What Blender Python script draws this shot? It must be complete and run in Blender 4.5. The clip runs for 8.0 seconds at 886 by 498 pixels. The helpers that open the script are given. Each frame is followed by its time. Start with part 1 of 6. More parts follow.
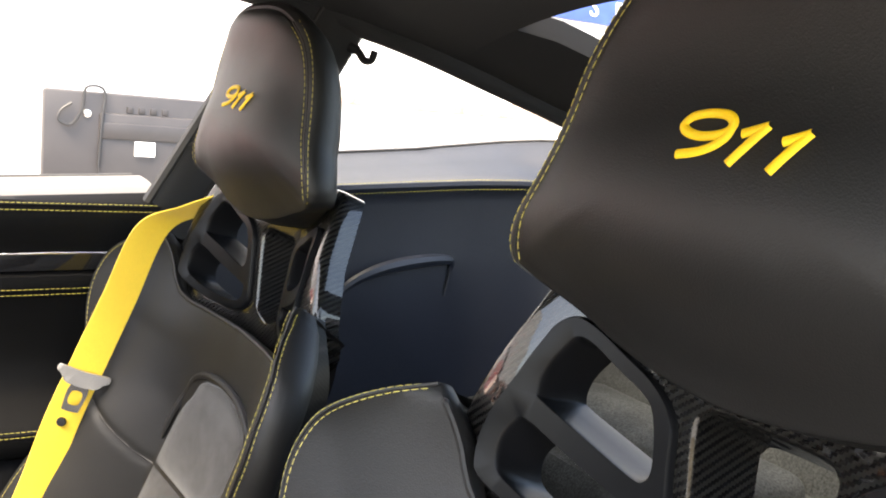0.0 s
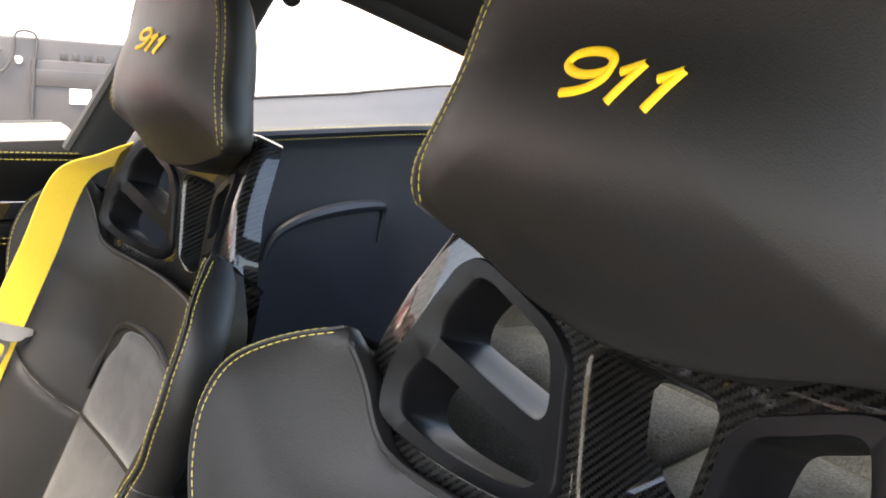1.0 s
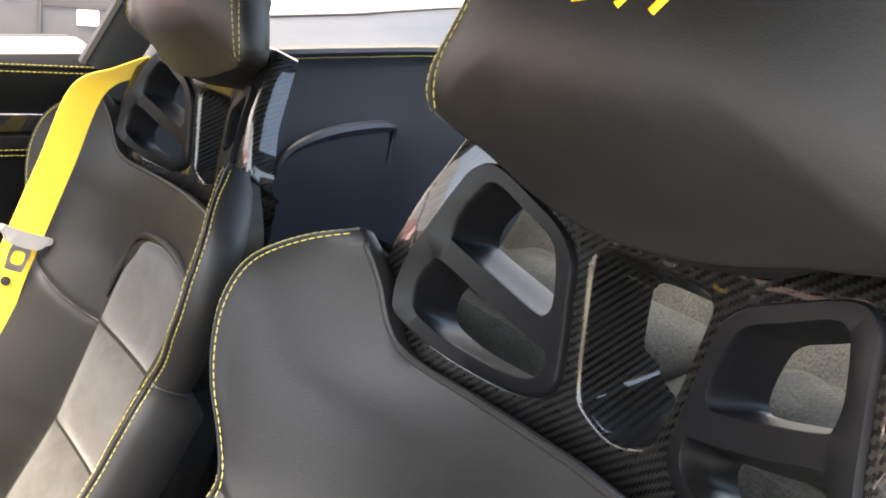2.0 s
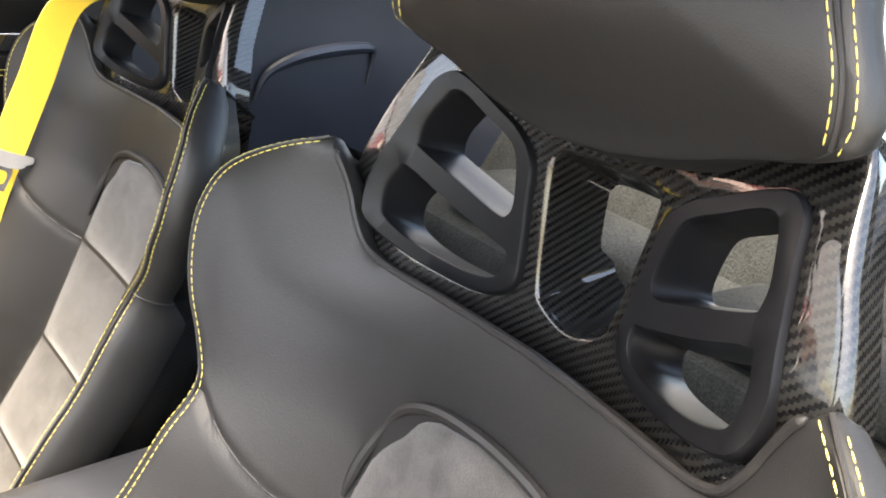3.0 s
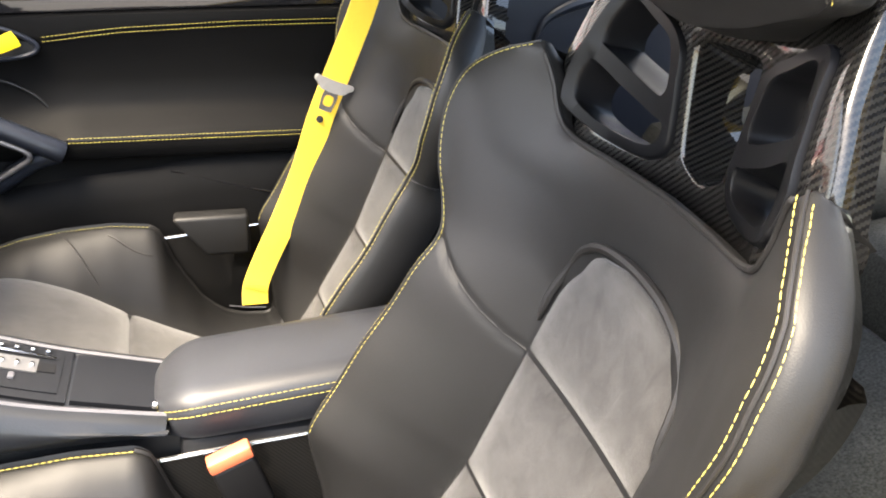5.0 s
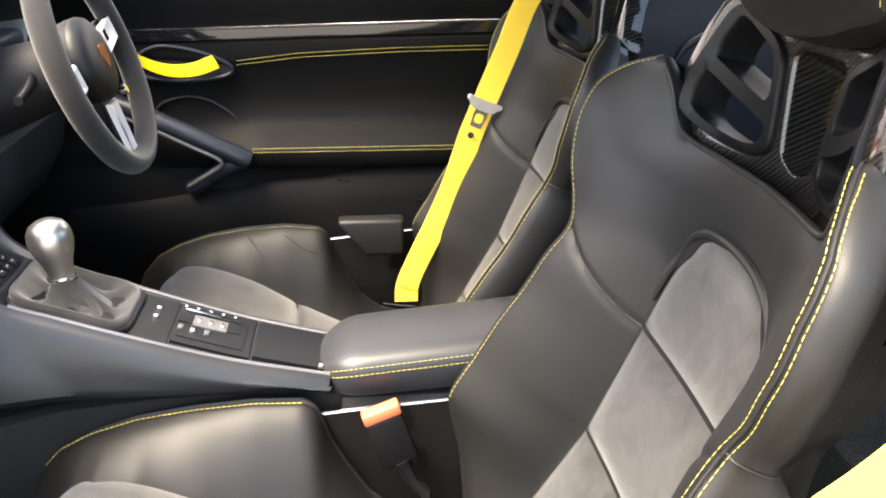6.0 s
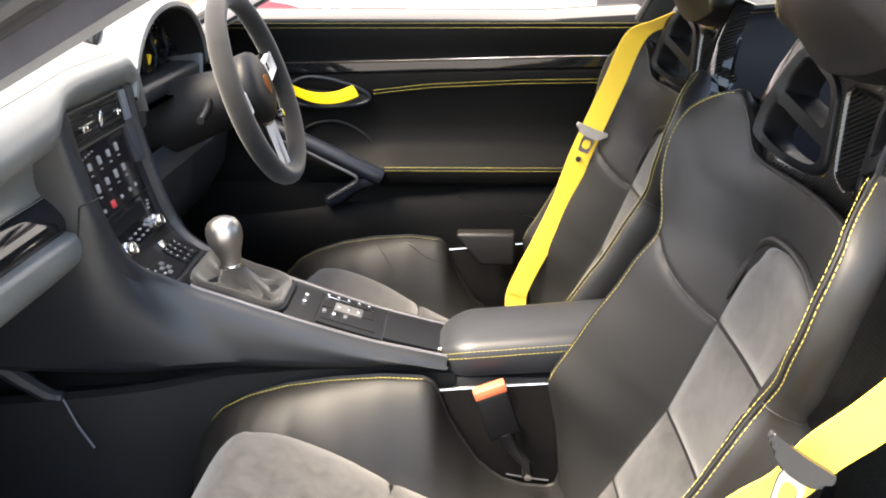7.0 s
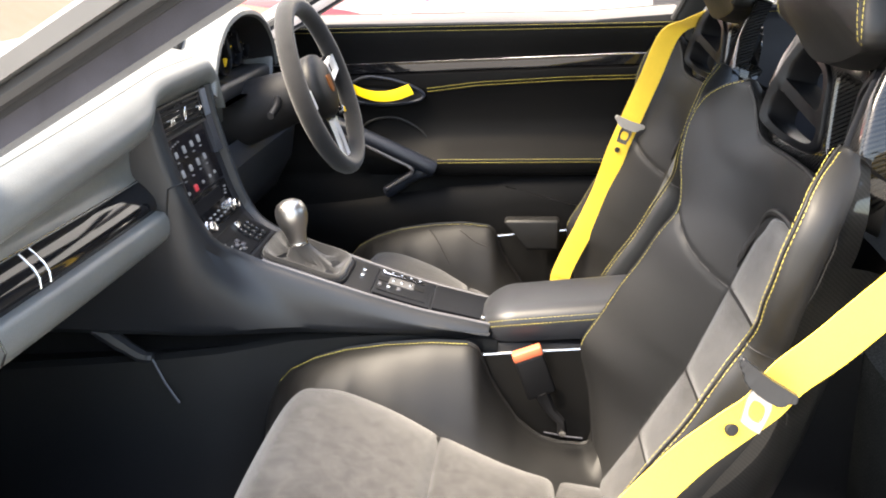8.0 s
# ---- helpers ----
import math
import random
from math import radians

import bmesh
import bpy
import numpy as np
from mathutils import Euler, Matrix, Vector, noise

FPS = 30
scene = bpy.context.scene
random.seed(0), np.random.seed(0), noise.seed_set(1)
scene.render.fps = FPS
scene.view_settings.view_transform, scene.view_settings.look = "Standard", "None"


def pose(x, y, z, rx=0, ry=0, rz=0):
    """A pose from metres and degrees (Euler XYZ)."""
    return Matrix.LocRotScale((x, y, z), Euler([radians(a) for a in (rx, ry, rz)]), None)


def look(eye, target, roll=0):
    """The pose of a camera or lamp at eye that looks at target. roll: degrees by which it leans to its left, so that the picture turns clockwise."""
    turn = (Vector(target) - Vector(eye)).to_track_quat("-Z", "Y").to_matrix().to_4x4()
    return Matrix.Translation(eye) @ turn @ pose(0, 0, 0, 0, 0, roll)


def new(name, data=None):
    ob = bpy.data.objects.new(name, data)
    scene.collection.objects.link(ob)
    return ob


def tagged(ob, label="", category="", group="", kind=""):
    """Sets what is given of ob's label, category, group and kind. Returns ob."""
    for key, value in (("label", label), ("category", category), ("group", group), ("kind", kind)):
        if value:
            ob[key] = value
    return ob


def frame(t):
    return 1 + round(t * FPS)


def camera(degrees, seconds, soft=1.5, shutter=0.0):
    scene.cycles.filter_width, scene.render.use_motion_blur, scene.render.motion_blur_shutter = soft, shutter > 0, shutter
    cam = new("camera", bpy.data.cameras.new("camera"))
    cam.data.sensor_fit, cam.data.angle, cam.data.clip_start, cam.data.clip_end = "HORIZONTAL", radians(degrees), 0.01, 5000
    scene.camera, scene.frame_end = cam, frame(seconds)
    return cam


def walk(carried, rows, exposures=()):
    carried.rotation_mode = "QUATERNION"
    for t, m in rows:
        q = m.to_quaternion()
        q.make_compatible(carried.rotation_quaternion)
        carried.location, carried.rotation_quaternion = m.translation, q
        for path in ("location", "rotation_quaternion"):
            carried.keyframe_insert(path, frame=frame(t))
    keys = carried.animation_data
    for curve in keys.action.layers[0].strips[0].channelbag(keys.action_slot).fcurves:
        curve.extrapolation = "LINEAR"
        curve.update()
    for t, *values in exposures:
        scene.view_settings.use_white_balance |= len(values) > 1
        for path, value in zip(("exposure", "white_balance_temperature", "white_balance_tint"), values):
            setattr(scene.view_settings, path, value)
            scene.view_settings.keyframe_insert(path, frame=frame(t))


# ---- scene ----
cam = camera(51.3, 8.0, soft=1.9)
PATH = [
    (0, (-0.19, -0.681, 1.085), (0.854, 0.995, 0.766), 5.7),
    (0.5, (-0.166, -0.686, 1.08), (0.931, 0.95, 0.732), 6.0),
    (1, (-0.16, -0.698, 1.085), (0.968, 0.899, 0.664), 5.6),
    (1.5, (-0.17, -0.713, 1.079), (0.954, 0.869, 0.597), 6.4),
    (1.7, (-0.177, -0.717, 1.075), (0.934, 0.866, 0.564), 6.6),
    (2.8, (-0.184, -0.751, 1.067), (0.946, 0.751, 0.382), 6.7),
    (3, (-0.185, -0.76, 1.063), (0.933, 0.743, 0.365), 6.9),
    (3.5, (-0.193, -0.796, 1.058), (0.838, 0.748, 0.315), 7.0),
    (4, (-0.191, -0.847, 1.054), (0.724, 0.751, 0.274), 5.9),
    (4.5, (-0.183, -0.927, 1.057), (0.529, 0.767, 0.267), 4.0),
    (4.7, (-0.181, -0.967, 1.06), (0.431, 0.761, 0.26), 2.9),
    (5.8, (-0.19, -1.141, 1.057), (0.039, 0.696, 0.301), 1.0),
    (6, (-0.197, -1.183, 1.063), (-0.025, 0.671, 0.333), 0.3),
    (6.5, (-0.21, -1.297, 1.078), (-0.182, 0.582, 0.394), -0.3),
    (7, (-0.203, -1.399, 1.099), (-0.274, 0.485, 0.431), -0.3),
    (7.5, (-0.192, -1.474, 1.106), (-0.321, 0.403, 0.429), -1.2),
    (8, (-0.157, -1.571, 1.111), (-0.368, 0.306, 0.455), -1.8),
]
EXPOSURES = [(0, 3.54), (1.5, 3.84), (2.8, 4.17), (3.5, 4.02), (4.5, 3.87), (5.8, 3.62), (7, 3.40), (8, 3.42)]
walk(cam, [(t, look(eye, target, roll)) for t, eye, target, roll in PATH], EXPOSURES)

# ---- world and light ----
world = bpy.data.worlds.new("daylight")
scene.world = world
world.use_nodes = True
sky = world.node_tree.nodes.new("ShaderNodeTexSky")
sky.sky_type, sky.sun_disc = "NISHITA", False
sky.sun_elevation, sky.sun_rotation = radians(62), radians(246)
sky.dust_density, sky.air_density = 3.0, 1.0
world.node_tree.links.new(sky.outputs["Color"], world.node_tree.nodes["Background"].inputs["Color"])
world.node_tree.nodes["Background"].inputs["Strength"].default_value = 0.15
sun_data = bpy.data.lights.new("sun", "SUN")
sun_data.energy, sun_data.angle, sun_data.color = 2.3, radians(38), (1.0, 0.95, 0.86)
sun = new("sun", sun_data)
sun.matrix_world = look((-1.9, -0.85, 4.6), (0, 0, 0.6))
scene.view_settings.exposure = 3.54
scene.view_settings.use_white_balance = True
scene.view_settings.white_balance_temperature = 7700


# ---- materials ----
def material(name, colour, rough=0.5, metal=0.0, grain=0.0, scale=400.0, bump=0.0, coat=0.0, sheen=0.0, mottling=0.15, mottle=6.0, spec=0.5):
    """A surface with colour variation at two scales and a fine relief; sizes are in the object's metres."""
    m = bpy.data.materials.new(name)
    m.use_nodes = True
    n, l = m.node_tree.nodes, m.node_tree.links
    b = n["Principled BSDF"]
    b.inputs["Metallic"].default_value = metal
    b.inputs["Coat Weight"].default_value, b.inputs["Coat Roughness"].default_value = coat, 0.04
    b.inputs["Sheen Weight"].default_value, b.inputs["Sheen Roughness"].default_value = sheen, 0.5
    b.inputs["Specular IOR Level"].default_value = spec
    co = n.new("ShaderNodeTexCoord")
    big, fine = n.new("ShaderNodeTexNoise"), n.new("ShaderNodeTexNoise")
    big.inputs["Scale"].default_value, big.inputs["Detail"].default_value = mottle, 6.0
    big.inputs["Distortion"].default_value = 0.8
    fine.inputs["Scale"].default_value, fine.inputs["Detail"].default_value = scale, 3.0
    for t in (big, fine):
        l.new(co.outputs["Object"], t.inputs["Vector"])
    mix = n.new("ShaderNodeMix")
    mix.data_type = "RGBA"
    c = Vector(colour)
    mix.inputs["A"].default_value = (*(c * (1 - mottling)), 1)
    mix.inputs["B"].default_value = (*(c * (1 + mottling)), 1)
    wide_range = n.new("ShaderNodeMapRange")
    wide_range.inputs["From Min"].default_value, wide_range.inputs["From Max"].default_value = 0.32, 0.68
    l.new(big.outputs["Fac"], wide_range.inputs["Value"])
    l.new(wide_range.outputs["Result"], mix.inputs["Factor"])
    mix2 = n.new("ShaderNodeMix")
    mix2.data_type = "RGBA"
    mix2.blend_type = "MULTIPLY"
    mix2.inputs["Factor"].default_value = grain
    l.new(mix.outputs["Result"], mix2.inputs["A"])
    ramp = n.new("ShaderNodeMapRange")
    ramp.inputs["From Min"].default_value, ramp.inputs["From Max"].default_value = 0.3, 0.7
    ramp.inputs["To Min"].default_value, ramp.inputs["To Max"].default_value = 0.4, 1.5
    l.new(fine.outputs["Fac"], ramp.inputs["Value"])
    l.new(ramp.outputs["Result"], mix2.inputs["B"])
    l.new(mix2.outputs["Result"], b.inputs["Base Color"])
    rr = n.new("ShaderNodeMapRange")
    rr.inputs["To Min"].default_value, rr.inputs["To Max"].default_value = max(0.02, rough * 0.85), min(1, rough * 1.15)
    l.new(big.outputs["Fac"], rr.inputs["Value"])
    l.new(rr.outputs["Result"], b.inputs["Roughness"])
    if bump:
        bp = n.new("ShaderNodeBump")
        bp.inputs["Strength"].default_value, bp.inputs["Distance"].default_value = bump, 0.001
        l.new(fine.outputs["Fac"], bp.inputs["Height"])
        l.new(bp.outputs["Normal"], b.inputs["Normal"])
    return m


def leather_material(name, colour, rough=0.42, scale=900.0, bump=0.14, spec=0.38):
    """Grained leather: cells of a Voronoi pattern give the pores, low noise the uneven sheen."""
    m = material(name, colour, rough, grain=0.25, scale=scale, bump=0.0, mottling=0.12, mottle=5.0, spec=spec)
    n, l = m.node_tree.nodes, m.node_tree.links
    b = n["Principled BSDF"]
    co = n.new("ShaderNodeTexCoord")
    v = n.new("ShaderNodeTexVoronoi")
    v.inputs["Scale"].default_value = scale
    l.new(co.outputs["Object"], v.inputs["Vector"])
    w = n.new("ShaderNodeTexNoise")
    w.inputs["Scale"].default_value, w.inputs["Detail"].default_value = 14.0, 3.0
    l.new(co.outputs["Object"], w.inputs["Vector"])
    b1, b2 = n.new("ShaderNodeBump"), n.new("ShaderNodeBump")
    b1.inputs["Strength"].default_value, b1.inputs["Distance"].default_value = bump, 0.0006
    b2.inputs["Strength"].default_value, b2.inputs["Distance"].default_value = 0.09, 0.006
    l.new(v.outputs["Distance"], b1.inputs["Height"])
    l.new(w.outputs["Fac"], b2.inputs["Height"])
    l.new(b2.outputs["Normal"], b1.inputs["Normal"])
    l.new(b1.outputs["Normal"], b.inputs["Normal"])
    return m


def carbon_material(name, across, up, cell=0.0021, lacquer=0.8):
    """Twill carbon under clear lacquer. across and up: the object axes along which the tows run."""
    m = bpy.data.materials.new(name)
    m.use_nodes = True
    n, l = m.node_tree.nodes, m.node_tree.links
    b = n["Principled BSDF"]
    co = n.new("ShaderNodeTexCoord")

    def along(axis):
        d = n.new("ShaderNodeVectorMath")
        d.operation = "DOT_PRODUCT"
        d.inputs[1].default_value = axis
        l.new(co.outputs["Object"], d.inputs[0])
        s = n.new("ShaderNodeMath")
        s.operation = "DIVIDE"
        s.inputs[1].default_value = cell
        l.new(d.outputs["Value"], s.inputs[0])
        return s

    def calc(op, a, v):
        x = n.new("ShaderNodeMath")
        x.operation = op
        for i, o in enumerate((a, v)):
            if isinstance(o, (int, float)):
                x.inputs[i].default_value = o
            elif o is not None:
                l.new(o.outputs[0] if o.bl_idname != "ShaderNodeVectorMath" else o.outputs["Value"], x.inputs[i])
        return x

    a, c = along(across), along(up)
    fa, fc = calc("FLOOR", a, None), calc("FLOOR", c, None)
    twill = calc("MODULO", calc("ADD", calc("ADD", fa, fc), 4000.0), 4.0)
    over = calc("LESS_THAN", twill, 1.5)
    # each tow is rounded: its height falls off towards its edges
    ra = calc("ABSOLUTE", calc("SUBTRACT", calc("FRACT", a, None), 0.5), None)
    rc = calc("ABSOLUTE", calc("SUBTRACT", calc("FRACT", c, None), 0.5), None)
    pick = n.new("ShaderNodeMix")
    l.new(over.outputs[0], pick.inputs["Factor"])
    l.new(ra.outputs[0], pick.inputs["A"])
    l.new(rc.outputs[0], pick.inputs["B"])
    mix = n.new("ShaderNodeMix")
    mix.data_type = "RGBA"
    mix.inputs["A"].default_value, mix.inputs["B"].default_value = (0.0016, 0.0016, 0.0018, 1), (0.0082, 0.0080, 0.0075, 1)
    l.new(over.outputs[0], mix.inputs["Factor"])
    l.new(mix.outputs["Result"], b.inputs["Base Color"])
    bp = n.new("ShaderNodeBump")
    bp.invert = True
    bp.inputs["Strength"].default_value, bp.inputs["Distance"].default_value = 0.12, 0.0008
    l.new(pick.outputs["Result"], bp.inputs["Height"])
    l.new(bp.outputs["Normal"], b.inputs["Normal"])
    b.inputs["Roughness"].default_value, b.inputs["Metallic"].default_value = 0.42, 0.0
    b.inputs["Specular IOR Level"].default_value = 0.08
    b.inputs["Coat Weight"].default_value, b.inputs["Coat Roughness"].default_value = lacquer, 0.03
    b.inputs["Coat IOR"].default_value = 1.5
    return m


def webbing_material(name, colour):
    """Woven belt: fine ribs along the strap's own length."""
    m = material(name, colour, 0.6, grain=0.25, scale=1500.0, bump=0.0, sheen=0.3, mottling=0.05)
    n, l = m.node_tree.nodes, m.node_tree.links
    uv, wv, bp = n.new("ShaderNodeUVMap"), n.new("ShaderNodeTexWave"), n.new("ShaderNodeBump")
    uv.uv_map = "strap"
    wv.inputs["Scale"].default_value = 5.0
    l.new(uv.outputs["UV"], wv.inputs["Vector"])
    bp.inputs["Strength"].default_value, bp.inputs["Distance"].default_value = 0.3, 0.0006
    l.new(wv.outputs["Fac"], bp.inputs["Height"])
    l.new(bp.outputs["Normal"], n["Principled BSDF"].inputs["Normal"])
    return m


LEATHER = leather_material("black leather", (0.0066, 0.0066, 0.0068), 0.52, bump=0.18, spec=0.30)
LEATHER_DOOR = leather_material("door leather", (0.0040, 0.0040, 0.0042), 0.55, spec=0.07)
# black dash leather made pale: light through the windscreen is put into its colour
LEATHER_DASH_LIT = leather_material("lit dash leather", (0.105, 0.110, 0.107), 0.33, 700, spec=0.55)
LEATHER_SIDE = leather_material("side panel leather", (0.011, 0.0135, 0.020), 0.36, 700, spec=0.28)
LEATHER_GREY = leather_material("console leather", (0.016, 0.017, 0.020), 0.42, 700, spec=0.32)
SUEDE = material("grey microsuede", (0.0268, 0.0258, 0.0250), 0.95, grain=0.6, scale=1000, bump=0.45, sheen=0.25, mottling=0.36, mottle=36, spec=0.15)
WHEEL_SUEDE = material("wheel microsuede", (0.013, 0.013, 0.0135), 0.95, grain=0.4, scale=1200, bump=0.3, sheen=0.15, mottling=0.2, mottle=18, spec=0.12)
SATIN_EDGE = material("satin silver-blue edge", (0.16, 0.18, 0.21), 0.35, metal=0.5, grain=0.1, scale=900)
SUEDE_BOOT = material("boot microsuede", (0.016, 0.016, 0.0165), 0.95, grain=0.4, scale=1200, bump=0.3, sheen=0.2, mottling=0.3, mottle=22, spec=0.15)
KNOB = material("brushed knob metal", (0.40, 0.39, 0.38), 0.36, metal=1.0, grain=0.1, scale=1400)
SELECTOR = material("satin silver selector", (0.085, 0.085, 0.088), 0.35, metal=0.3, grain=0.1, scale=900)
TONGUE_BLACK = material("dark grey plastic", (0.017, 0.018, 0.020), 0.38, grain=0.1, scale=800, spec=0.35)
BUCKLE_BLACK = material("matt black plastic", (0.0045, 0.0045, 0.005), 0.5, grain=0.1, scale=900, spec=0.15)
LEATHER_CONSOLE = leather_material("console side leather", (0.0095, 0.0108, 0.0135), 0.40, 700, spec=0.36)
LEATHER_CHEEK = leather_material("cheek leather", (0.030, 0.033, 0.040), 0.42, 700, spec=0.35)
# dark door leather with the white wall's reflection painted in as a paler colour
LEATHER_LEDGE_LIT = leather_material("lit ledge leather", (0.075, 0.070, 0.067), 0.52, 700, spec=0.24)
PIPING = leather_material("piping leather", (0.007, 0.0065, 0.0065), 0.55)
PLASTIC = material("satin black plastic", (0.0055, 0.006, 0.0075), 0.32, grain=0.15, scale=1500, bump=0.10, spec=0.15)
GUIDE = material("matt black guide plastic", (0.0045, 0.0047, 0.0055), 0.34, grain=0.15, scale=1500, bump=0.10, spec=0.10)
PLASTIC_HARD = material("hard black plastic", (0.010, 0.010, 0.011), 0.6, grain=0.2, scale=900, bump=0.2, spec=0.22)
GLOSS = material("gloss black trim", (0.008, 0.008, 0.009), 0.06, mottling=0.05)
THREAD = material("yellow thread", (0.36, 0.30, 0.065), 0.6, grain=0.3, scale=3000)
EMBROIDERY = material("yellow embroidery", (0.8, 0.5, 0.01), 0.55, grain=0.35, scale=2500, bump=0.5)
BELT = webbing_material("yellow webbing", (0.90, 0.60, 0.045))
CHROME = material("brushed metal", (0.62, 0.61, 0.6), 0.25, metal=1.0, grain=0.1, scale=900)
CHROME_BRIGHT = material("polished metal", (0.75, 0.75, 0.76), 0.12, metal=1.0)
GREY_PLASTIC = material("grey plastic", (0.34, 0.32, 0.30), 0.5, grain=0.1, scale=800)
CARPET = material("dark carpet", (0.100, 0.087, 0.082), 1.0, grain=0.6, scale=700, bump=1.0, mottling=0.25, mottle=9, spec=0.1)
CARPET_GREY = material("grey rear carpet", (0.021, 0.0225, 0.0215), 1.0, grain=0.85, scale=280, bump=1.0, mottling=0.3, mottle=9, spec=0.1)
HEADLINER = material("black headliner cloth", (0.009, 0.0095, 0.011), 0.95, grain=0.4, scale=1000, bump=0.3, mottling=0.2)
RUBBER = material("black rubber", (0.015, 0.015, 0.016), 0.6, mottling=0.1)
SCREEN = material("screen glass", (0.01, 0.009, 0.011), 0.08)
TONGUE_DARK = material("mid grey plastic", (0.06, 0.06, 0.068), 0.4, grain=0.1, scale=800)
SILVER = material("silver paint", (0.78, 0.77, 0.76), 0.3, metal=0.2)
ICON = material("pale icon", (0.20, 0.20, 0.20), 0.4)
ICON_RED = material("red icon", (0.5, 0.03, 0.04), 0.4)
PILLAR_CLOTH = material("grey pillar suede", (0.030, 0.028, 0.033), 0.95, grain=0.4, scale=1000, bump=0.3, sheen=0.3, mottling=0.2, mottle=14, spec=0.15)
RED_BUCKLE = material("red buckle button", (0.52, 0.12, 0.055), 0.4)
CARBON = carbon_material("lacquered carbon", (-0.93, 1.0, 0.37), (math.sin(radians(22)), 0.0, math.cos(radians(22))))
CARBON_SIDE = carbon_material("lacquered carbon side", (1.0, 0.0, 0.0), (0.0, 0.0, 1.0), 0.0014, 0.4)
WALL = material("white wall paint", (0.66, 0.65, 0.635), 0.8, grain=0.05, scale=60, mottling=0.03, mottle=1.5)
CONCRETE = material("grey paving", (0.25, 0.245, 0.235), 0.8, grain=0.3, scale=120, bump=0.3, mottling=0.15, mottle=1.2)
WEATHERED = material("weathered ledge", (0.33, 0.25, 0.21), 0.9, grain=0.5, scale=40, bump=0.4, mottling=0.35, mottle=7)
TV_SHELL = material("television back", (0.021, 0.0185, 0.0195), 0.5, grain=0.15, scale=300)
PAPER = material("paper sticker", (0.8, 0.8, 0.78), 0.7)
RED_PAINT = material("red car paint", (0.22, 0.006, 0.010), 0.3, coat=0.4)
ORANGE_PAINT = material("orange car paint", (0.085, 0.019, 0.0015), 0.45, coat=0.1)
BODY_PAINT = material("car body paint", (0.075, 0.073, 0.072), 0.35, coat=0.3)
BLUE_SIGN = material("blue sign", (0.03, 0.07, 0.28), 0.4)


# ---- mesh helpers ----
def empty(name):
    ob = new(name)
    ob.empty_display_size = 0.05
    return ob


def part(name, bm, mat, parent=None, label="", smooth=True, kind=""):
    """Links a bmesh as one mesh object, under a thing or a part if one is given."""
    bmesh.ops.recalc_face_normals(bm, faces=bm.faces)
    me = bpy.data.meshes.new(name)
    bm.to_mesh(me)
    bm.free()
    me.materials.append(mat)
    if smooth:
        me.polygons.foreach_set("use_smooth", [True] * len(me.polygons))
        me.set_sharp_from_angle(angle=radians(38))
    ob = new(name, me)
    if parent is not None:
        ob.parent = parent
    if label:
        ob["label"] = label
    if kind:
        ob["kind"] = kind
    return ob


def smooth_curve(points, step=4, closed=False):
    """Catmull-Rom through points of any dimension; step pieces per span."""
    p = [np.array(q, float) for q in points]
    n = len(p)
    out = []
    for i in range(n if closed else n - 1):
        if closed:
            a, b, c, d = p[i - 1], p[i], p[(i + 1) % n], p[(i + 2) % n]
        else:
            a, b, c, d = p[max(i - 1, 0)], p[i], p[i + 1], p[min(i + 2, n - 1)]
        for k in range(step):
            t = k / step
            out.append(0.5 * (2 * b + (c - a) * t + (2 * a - 5 * b + 4 * c - d) * t * t + (3 * b - a - 3 * c + d) * t**3))
    if not closed:
        out.append(p[-1])
    return out


def table(x, rows, column=1):
    """Linear reading of a small table of rows sorted by their first number."""
    return float(np.interp(x, [r[0] for r in rows], [r[column] for r in rows]))


def loft(loops, closed_loop=True, cap=False, bm=None):
    """A skin over loops with the same number of points."""
    bm = bm or bmesh.new()
    rows = [[bm.verts.new(tuple(map(float, p))) for p in loop] for loop in loops]
    m = len(rows[0])
    for a, b in zip(rows, rows[1:]):
        for j in range(m if closed_loop else m - 1):
            k = (j + 1) % m
            bm.faces.new((a[j], a[k], b[k], b[j]))
    if cap:
        for row in (rows[0], rows[-1]):
            try:
                bm.faces.new(row)
            except ValueError:
                pass
    return bm


def tube(points, radius, sides=8, bm=None, flat=1.0):
    """A round bar along points."""
    pts = [Vector(map(float, p)) for p in points]
    loops, side = [], None
    for i, p in enumerate(pts):
        d = (pts[min(i + 1, len(pts) - 1)] - pts[max(i - 1, 0)]).normalized()
        if side is None:
            side = d.orthogonal().normalized()
        side = (side - d * side.dot(d)).normalized()
        up = d.cross(side)
        r = radius[i] if isinstance(radius, (list, tuple)) else radius
        loops.append([p + side * math.cos(2 * math.pi * k / sides) * r + up * math.sin(2 * math.pi * k / sides) * r * flat for k in range(sides)])
    return loft(loops, True, True, bm)


def block(lo, hi, bevel=0.0, segments=2, bm=None):
    """A box between two corners, with rounded edges."""
    own = bm is None
    b2 = bmesh.new()
    bmesh.ops.create_cube(b2, size=1.0)
    lo, hi = Vector(lo), Vector(hi)
    for v in b2.verts:
        v.co = Vector([lo[i] + (v.co[i] + 0.5) * (hi[i] - lo[i]) for i in range(3)])
    if bevel:
        bmesh.ops.bevel(b2, geom=b2.edges[:], offset=bevel, segments=segments, affect="EDGES", profile=0.5)
    if own:
        return b2
    me = bpy.data.meshes.new("piece")
    b2.to_mesh(me)
    b2.free()
    bm.from_mesh(me)
    bpy.data.meshes.remove(me)
    return bm


